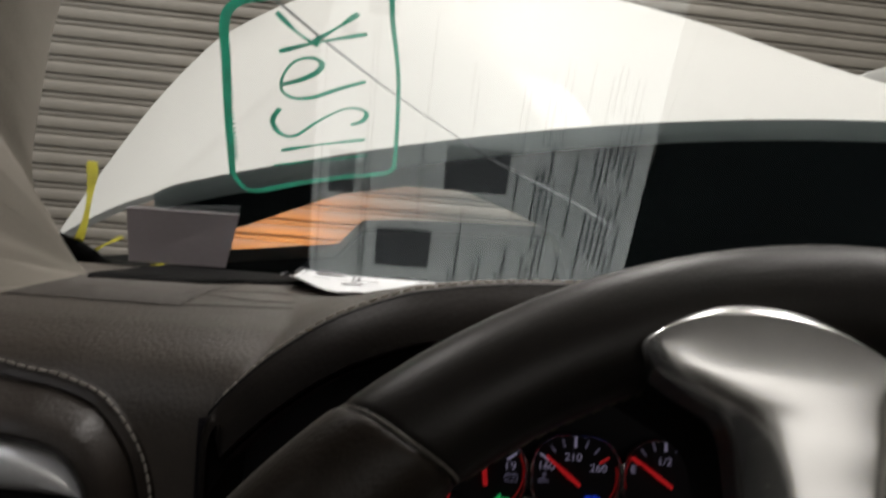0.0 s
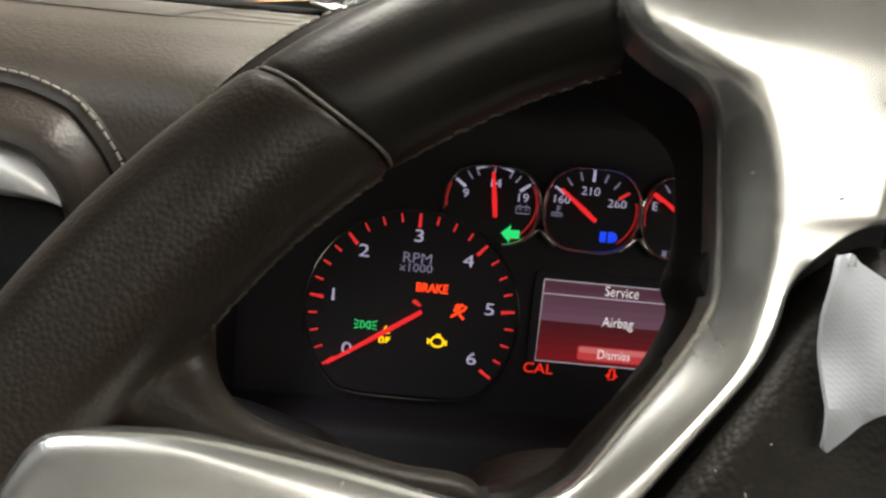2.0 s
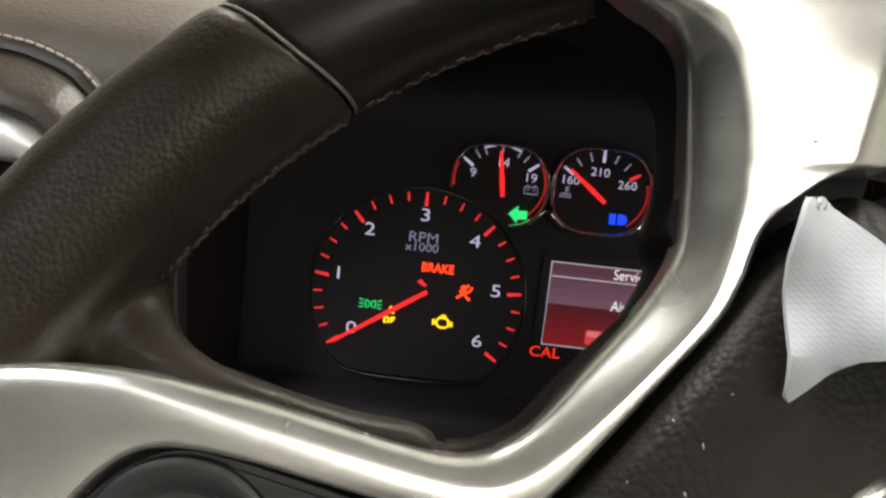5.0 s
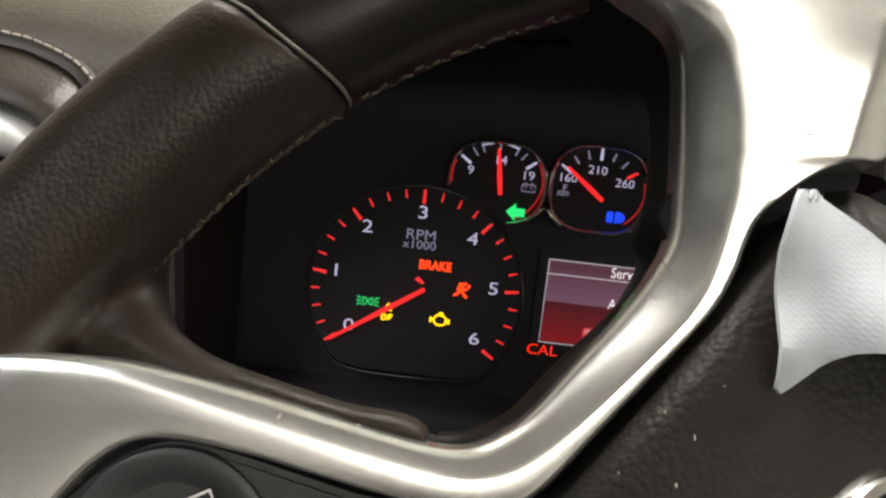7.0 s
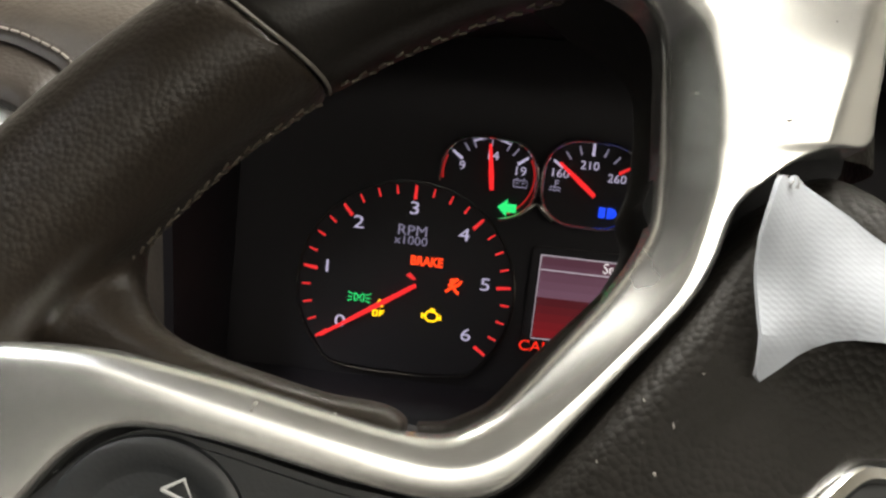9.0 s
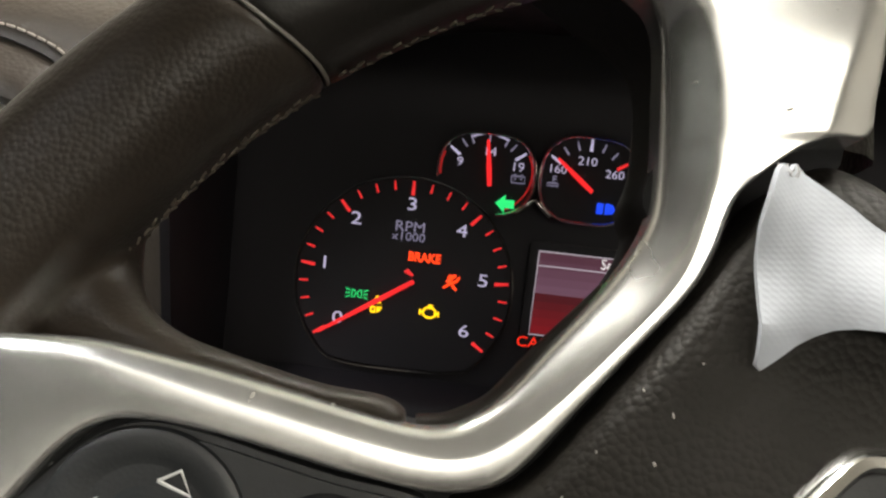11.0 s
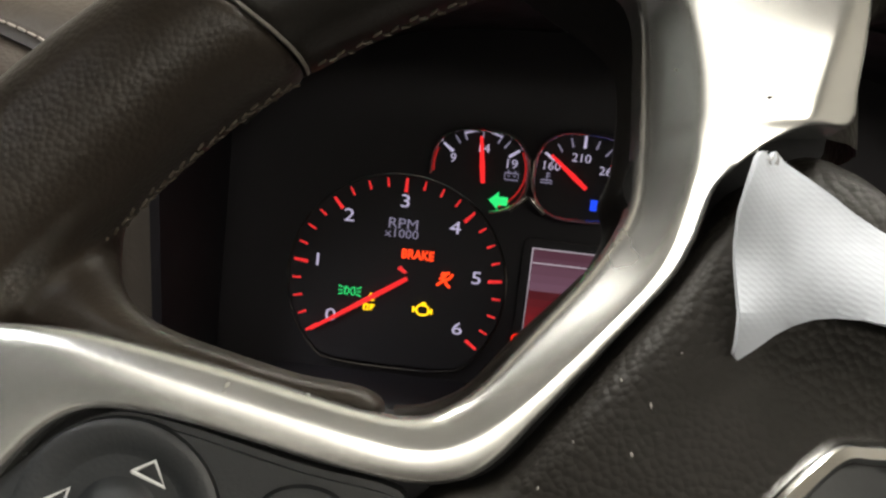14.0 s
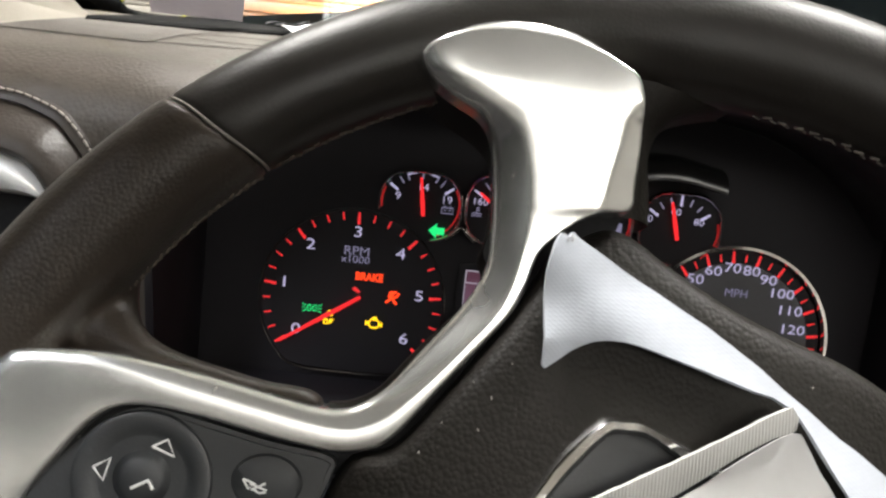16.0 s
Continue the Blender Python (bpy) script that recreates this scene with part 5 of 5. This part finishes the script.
ink("glass_crack", [[(-0.112, 0.372), (-0.0962, 0.3561), (-0.0644, 0.3236), (-0.0186, 0.2816), (0.0285, 0.2434), (0.0540, 0.2229), (0.1256, 0.1786), (0.1765, 0.1418)]], 0.0019, PRINT, "long hairline crack")

# A-pillar with its cloth trim.
pillar = thing("pillar_trim", DASH @ Vector((-0.36, 0.40, 0.08)), "beige cloth-covered windscreen pillar trim", "pillar", kind="structure")
SIDE = [(0.112, 0.070, 0.022), (0.114, 0.102, 0.022), (0.119, 0.1065, 0.020), (0.152, 0.1062, 0.013), (0.186, 0.1030, 0.003), (0.195, 0.1040), (0.182, 0.1095), (0.162, 0.1184), (0.1318, 0.1327), (0.1138, 0.1468), (0.1035, 0.1664), (0.1065, 0.1896), (0.1169, 0.2205), (0.1283, 0.2495), (0.1394, 0.2702), (0.143, 0.33), (0.0, 0.50), (-0.30, 0.66)]
BACK = [(-0.42, 0.66), (-0.14, 0.50), (-0.02, 0.36), (0.0, 0.27), (-0.01, 0.18), (-0.03, 0.13), (-0.04, 0.070)]
rows = []
front_line, back_line = catmull([(-0.213 + (s[2] if len(s) > 2 else 0.0), s[0], s[1]) for s in SIDE], 4), []
along = catmull([(-0.213, y, z) for y, z in BACK[::-1]], 8)
for i in range(len(front_line)):
    back_line.append(along[round(i * (len(along) - 1) / (len(front_line) - 1))])
for f, b in zip(front_line, back_line):
    rise = ease((f.z - 0.108) / 0.06)
    out, b = Vector((-0.1 - 0.9 * rise, 0, 0)), b + Vector((0.021 * (1 - rise), 0, 0))
    rows.append([f + out * 0.20, f + out * 0.010, f + out * 0.003 + (b - f) * 0.01, f.lerp(b, 0.05) + out * 0.001, f.lerp(b, 0.2) + out * 0.005, f.lerp(b, 0.35) + out * 0.016, f.lerp(b, 0.5) + out * 0.034, f.lerp(b, 0.65) + out * 0.060, f.lerp(b, 0.8) + out * 0.10, f.lerp(b, 0.9) + out * 0.15, b + out * 0.22])
part("pillar_cover", grid(rows), PILLAR, pillar, m=DASH)
seal_line = catmull([(-0.318, 0.375, 0.110), (-0.308, 0.394, 0.100), (-0.300, 0.408, 0.090), (-0.288, 0.424, 0.078), (-0.270, 0.446, 0.062), (-0.20, 0.452, 0.060)], 6)
part("pillar_seal", tube(seal_line, lambda s: 0.004 + 0.008 * min(1, 1.6 * s), 10, flat=0.6), RUBBER, pillar, "black rubber seal at the glass", m=DASH)

# ---- things lying on the dash ----
sheet_me = thing("paper_sheet", DASH @ Vector((0.05, 0.27, 0.1)), "printed white paper sheet lying on the dash", "paper")
PX0, PX1, PY0, PY1 = -0.084, 0.212, 0.084, 0.436


def paper_z(x, y):
    return cowl_at(x, y) + 0.0062 + 0.0025 * max(0, 1 - (x - PX0) / 0.03) * (0.5 + 0.5 * math.sin(40 * y)) 


rows = [[Vector((x + 0.30 * max(0, 0.21 - y) * max(0, 1 - i / 9), y, paper_z(x, y))) for y in np.linspace(PY0, PY1, 16)] for i, x in enumerate(np.linspace(PX0, PX1, 16))]
pg = grid(rows)
bmesh.ops.solidify(pg, geom=pg.faces[:], thickness=0.0006)
part("page", pg, PAPER, sheet_me, "white page", m=DASH)


def print_bar(x0, x1, y0, y1, name="print_line"):
    n = max(2, int((y1 - y0) / 0.02))
    bm = grid([[Vector((x, y, paper_z(x, y) + 0.0026)) for x in (x0, x1)] for y in np.linspace(y0, y1, n + 1)])
    part(name, bm, PRINT, sheet_me, m=DASH)


for x0, x1, y0, y1 in ((0.032, 0.088, 0.288, 0.330), (-0.024, 0.026, 0.373, 0.412), (-0.070, -0.048, 0.300, 0.340), (-0.046, -0.022, 0.150, 0.182), (-0.066, -0.054, 0.190, 0.200)):
    print_bar(x0, x1, y0, y1, "print_picture")
rng = random.Random(4)
x = 0.045
while x < 0.20:
    y = 0.20 + rng.random() * 0.05
    while y < 0.42:
        run = 0.03 + rng.random() * 0.07
        if not (0.028 < x < 0.092 and y < 0.34 and y + run > 0.28):
            print_bar(x, x + 0.0014, y, min(0.428, y + run))
        y += run + 0.012 + rng.random() * 0.02
    x += 0.0055 if rng.random() < 0.6 else 0.017
for x in (-0.085, -0.078, -0.040, -0.036, 0.010):
    print_bar(x, x + 0.0012, 0.16, 0.42)

card = thing("grey_card", DASH @ Vector((-0.2, 0.41, 0.075)), "grey card propped against the windscreen", "card")
cb = [(-0.247, 0.420, 0.078), (-0.158, 0.410, 0.080), (-0.140, 0.350, 0.134), (-0.234, 0.358, 0.132)]
bm = bmesh.new()
bm.faces.new([bm.verts.new(p) for p in cb])
bmesh.ops.solidify(bm, geom=bm.faces[:], thickness=0.0015)
part("card_sheet", bm, CARD, card, m=DASH, smooth=False)
part("folded_edge", tube([(-0.2338, 0.3570, 0.1325), (-0.1402, 0.3490, 0.1345)], 0.0012, 6), CARD, card, "folded upper edge", m=DASH)

# ---- bonnet held open in front of the windscreen ----
bonnet = thing("truck_bonnet", DASH @ Vector((0.4, 1.1, 0.1)), "white truck bonnet propped open", "bonnet")
HX = np.linspace(0, 1, 131)


def bonnet_row(s):
    """A line across the open bonnet; s runs from its rear edge to its front edge."""
    row = []
    for q in HX:
        xr, xf = -0.555 + 2.10 * q, -0.455 + 1.90 * q
        zr = 0.196 + 0.23 * xr - 0.10 * xr * xr - 1.2 * min(0.0, xr + 0.377) ** 2
        zf = 0.66 - (0.14 if xf > 0.15 else 0.60) * (xf - 0.15) ** 2
        x, y, z = xr + (xf - xr) * s, 1.08 + 0.87 * s + 0.03 * (2 * q - 1) ** 2 * (1 - s), zr + (zf - zr) * s
        z += 0.030 * max(0.0, 1 - 1.3 * q) * math.sin(math.pi * s) + 0.0050 * math.tanh((x + 0.395 - 0.52 * s + 0.06 * s * s) / 0.030) - 0.0035 * math.exp(-((x + 0.395 - 0.52 * s + 0.06 * s * s) / 0.020) ** 2)
        row.append(Vector((x, y, z)))
    return row


skin = grid([bonnet_row(s) for s in np.linspace(0, 1, 56)])
bmesh.ops.solidify(skin, geom=skin.faces[:], thickness=0.012)
part("bonnet_skin", skin, WHITE_PAINT, bonnet, m=DASH)
part("raised_corner", plate([(1.24, 0.480), (1.29, 0.503), (1.36, 0.536), (1.46, 0.573), (1.62, 0.62), (1.62, 0.30), (1.24, 0.30)], 0.03, 0.006, back=0.0), WHITE_PAINT, bonnet, "white upturned far corner", m=DASH @ Matrix.Translation((0, 2.05, 0)))
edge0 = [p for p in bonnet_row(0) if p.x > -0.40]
part("rear_flange", grid([[p + Vector((0, -0.004, -0.002)) for p in edge0], [p + Vector((0, 0.004, -0.012)) for p in edge0], [p + Vector((0, 0.020, -0.036)) for p in edge0], [p + Vector((0, 0.06, -0.05)) for p in edge0]]), EDGE_SHADE, bonnet, "rear flange of the bonnet, painted grey for shade", m=DASH)
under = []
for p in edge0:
    # Past x 0.36 it hangs as a dark sheet over the shaded bay.
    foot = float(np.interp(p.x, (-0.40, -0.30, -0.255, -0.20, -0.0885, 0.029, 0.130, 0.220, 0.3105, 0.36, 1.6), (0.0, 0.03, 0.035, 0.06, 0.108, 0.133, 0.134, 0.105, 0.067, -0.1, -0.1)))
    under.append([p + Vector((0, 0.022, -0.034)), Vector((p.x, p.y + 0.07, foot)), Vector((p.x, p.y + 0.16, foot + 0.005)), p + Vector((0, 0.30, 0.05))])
part("bonnet_inner_frame", grid(under), ENGINE, bonnet, "black inner frame of the bonnet, dropped over the shaded bay", m=DASH)
engine = thing("engine_bay", DASH @ Vector((0.3, 1.3, -0.4)), "dark engine bay with plastic covers", "engine bay")
EB = [(-0.95, -0.16), (-0.45, -0.10), (-0.313, -0.080), (-0.1025, -0.050), (-0.0465, 0.0125), (0.05, 0.022), (0.389, 0.035), (1.6, 0.04), (1.6, -0.6), (-0.95, -0.6)]
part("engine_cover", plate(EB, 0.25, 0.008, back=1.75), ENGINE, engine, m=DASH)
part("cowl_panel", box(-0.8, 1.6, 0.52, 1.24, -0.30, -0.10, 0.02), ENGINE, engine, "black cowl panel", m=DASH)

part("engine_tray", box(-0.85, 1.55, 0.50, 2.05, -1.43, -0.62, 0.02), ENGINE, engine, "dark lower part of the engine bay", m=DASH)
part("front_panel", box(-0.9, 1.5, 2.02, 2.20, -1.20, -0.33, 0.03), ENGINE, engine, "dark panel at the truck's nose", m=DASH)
flasher = thing("turn_signal", DASH @ Vector((-0.42, 2.36, -0.46)), "lit amber turn signal at the truck's nose", "lamp")
part("lens", box(-0.52, -0.32, 2.33, 2.40, -0.45, -0.34, 0.01), FLASH_GLOW, flasher, "amber lens", m=DASH)
part("housing", box(-0.55, -0.29, 2.20, 2.33, -0.48, -0.31, 0.01), BLACK, flasher, m=DASH)

# ---- cab shell, so that the glass and silver mirror a real place ----
cab = thing("cab_shell", DASH @ Vector((0.4, -0.8, -1.0)), "truck cab shell with grey headliner", "cab", kind="structure")
part("roof_lining", box(-0.42, 1.25, -1.9, -0.28, 0.70, 0.74, 0.01), HEADLINER, cab, m=DASH)
part("rear_panel", box(-0.45, 1.28, -1.95, -1.9, -0.9, 0.30, 0.01), HEADLINER, cab, m=DASH)
part("cab_floor", box(-0.45, 1.28, -1.9, 0.5, -1.43, -0.92), BLACK, cab, m=DASH)
part("firewall", box(-0.75, 1.2, 0.455, 0.50, -0.92, 0.05), BLACK, cab, m=DASH)
part("near_door", box(-0.52, -0.46, -1.9, 0.30, -0.92, 0.06, 0.02), BLACK, cab, "dark driver door panel", m=DASH)
# Unseen pane added dark, so the silver's left bevels mirror less light.
part("near_window", box(-0.50, -0.495, -1.9, -0.10, 0.06, 0.70), TINT, cab, "unseen side window, darkened for the silver's reflections", m=DASH, smooth=False).visible_shadow = False
part("far_door", box(1.22, 1.28, -1.9, 0.4, -0.92, 0.10, 0.01), BLACK, cab, m=DASH)


def roof_lamp(name, x, y, w, d, label, shine):
    lamp_thing = thing(name, DASH @ Vector((x, y, 0.70)), label, "lamp")
    part("lamp_frame", ring_plate(rounded(0, 0, w + 0.06, d + 0.06, 0.03), rounded(0, 0, w + 0.01, d + 0.01, 0.02), 0.010), HEADLINER, lamp_thing, m=DASH @ Matrix.Translation((x, y, 0.698)) @ pose(0, 0, 0, -90))
    part("lens", box(x - w / 2, x + w / 2, y - d / 2, y + d / 2, 0.692, 0.699, 0.003), shine, lamp_thing, "glowing lens", m=DASH)


# Unseen panels, sized to fill the highlights on the silver trim.
roof_lamp("roof_highlight_panel", 0.40, -1.26, 0.88, 0.56, "added unseen bright panel in the headliner", ROOF_PANEL_GLOW)
roof_lamp("spoke_highlight_panel", -0.22, -1.08, 0.28, 0.36, "added dim panel that brightens the silver spoke", DIM_LENS)
seat = thing("driver_seat", DASH @ Vector((0.1, -0.85, -0.92)), "dark leather driver seat", "seat")
part("seat_cushion", box(-0.16, 0.36, -1.10, -0.58, -0.60, -0.42, 0.05, 3), SEATCLOTH, seat, m=DASH)
part("seat_back", box(-0.16, 0.36, -1.32, -1.14, -0.50, 0.28, 0.06, 3), SEATCLOTH, seat, m=DASH)

# ---- workshop ----
tagged(part("floor", box(-5, 6, -7, 3.6, -0.1, 0.0), CONCRETE, None, smooth=False), "grey concrete workshop floor", "floor", kind="structure")
tagged(part("ceiling", box(-5, 6, -7, 3.6, 4.0, 4.1), WALLPAINT, None, smooth=False), "off-white workshop ceiling", "ceiling", kind="structure")
tagged(part("wall_west", box(-5.2, -5, -7, 3.6, 0, 4), WALLPAINT, None, smooth=False), "off-white painted workshop wall", "wall", kind="structure")
tagged(part("wall_east", box(6, 6.2, -7, 3.6, 0, 4), WALLPAINT, None, smooth=False), "off-white painted workshop wall", "wall", kind="structure")
tagged(part("wall_south", box(-5, 6, -7.2, -7, 0, 4), WALLPAINT, None, smooth=False), "off-white painted workshop wall", "wall", kind="structure")
tagged(part("wall_north", box(-5, 6, 3.6, 3.8, 0, 4), WALLPAINT, None, smooth=False), "off-white wall behind the roller door", "wall", kind="structure")
for lx, ly in ((-1.3, 0.9), (1.6, 0.9), (-0.6, -3.6), (-1.5, -1.9), (0.5, 2.2)):
    fit_ = thing("strip_light", Vector((lx, ly, 3.9)), "unseen lit ceiling strip light", "lamp", "ceiling strip lights")
    part("housing", box(lx - 0.16, lx + 0.16, ly - 0.78, ly + 0.78, 3.90, 4.0, 0.01), STEEL, fit_)
    part("diffuser", box(lx - 0.14, lx + 0.14, ly - 0.75, ly + 0.75, 3.86, 3.90, 0.01), TUBE_GLOW, fit_)

# Roller door of pressed slats.
door_1 = thing("door_1", Vector((0.2, 3.1, 0)), "closed grey steel roller door of ribbed slats", "roller door", kind="structure")
PITCH = 0.068
rib = [(0.0, 0.0), (-0.014, 0.006), (-0.016, 0.014), (-0.016, 0.046), (-0.013, 0.052), (-0.004, 0.056), (-0.004, 0.062), (-0.010, 0.068), (-0.010, 0.080), (-0.002, 0.0865), (0.012, 0.0872), (0.012, 0.0)]
slat_bm = grid([[Vector((x, y, z * PITCH / 0.088)) for y, z in rib] for x in (-3.2, 3.6)], closed_v=True)
slat_me = mesh_of("slat", slat_bm, None)
slat_me.materials.append(SLAT)
for k in range(47):
    placed("slat", slat_me, door_1, pose(0, 3.1, 0.02 + PITCH * k, 0, 0, 2.0))
tagged(part("door_box", box(-3.3, 3.7, 2.95, 3.3, 3.2, 3.7, 0.02), STEEL, None), "steel roller door housing", "housing", kind="structure")
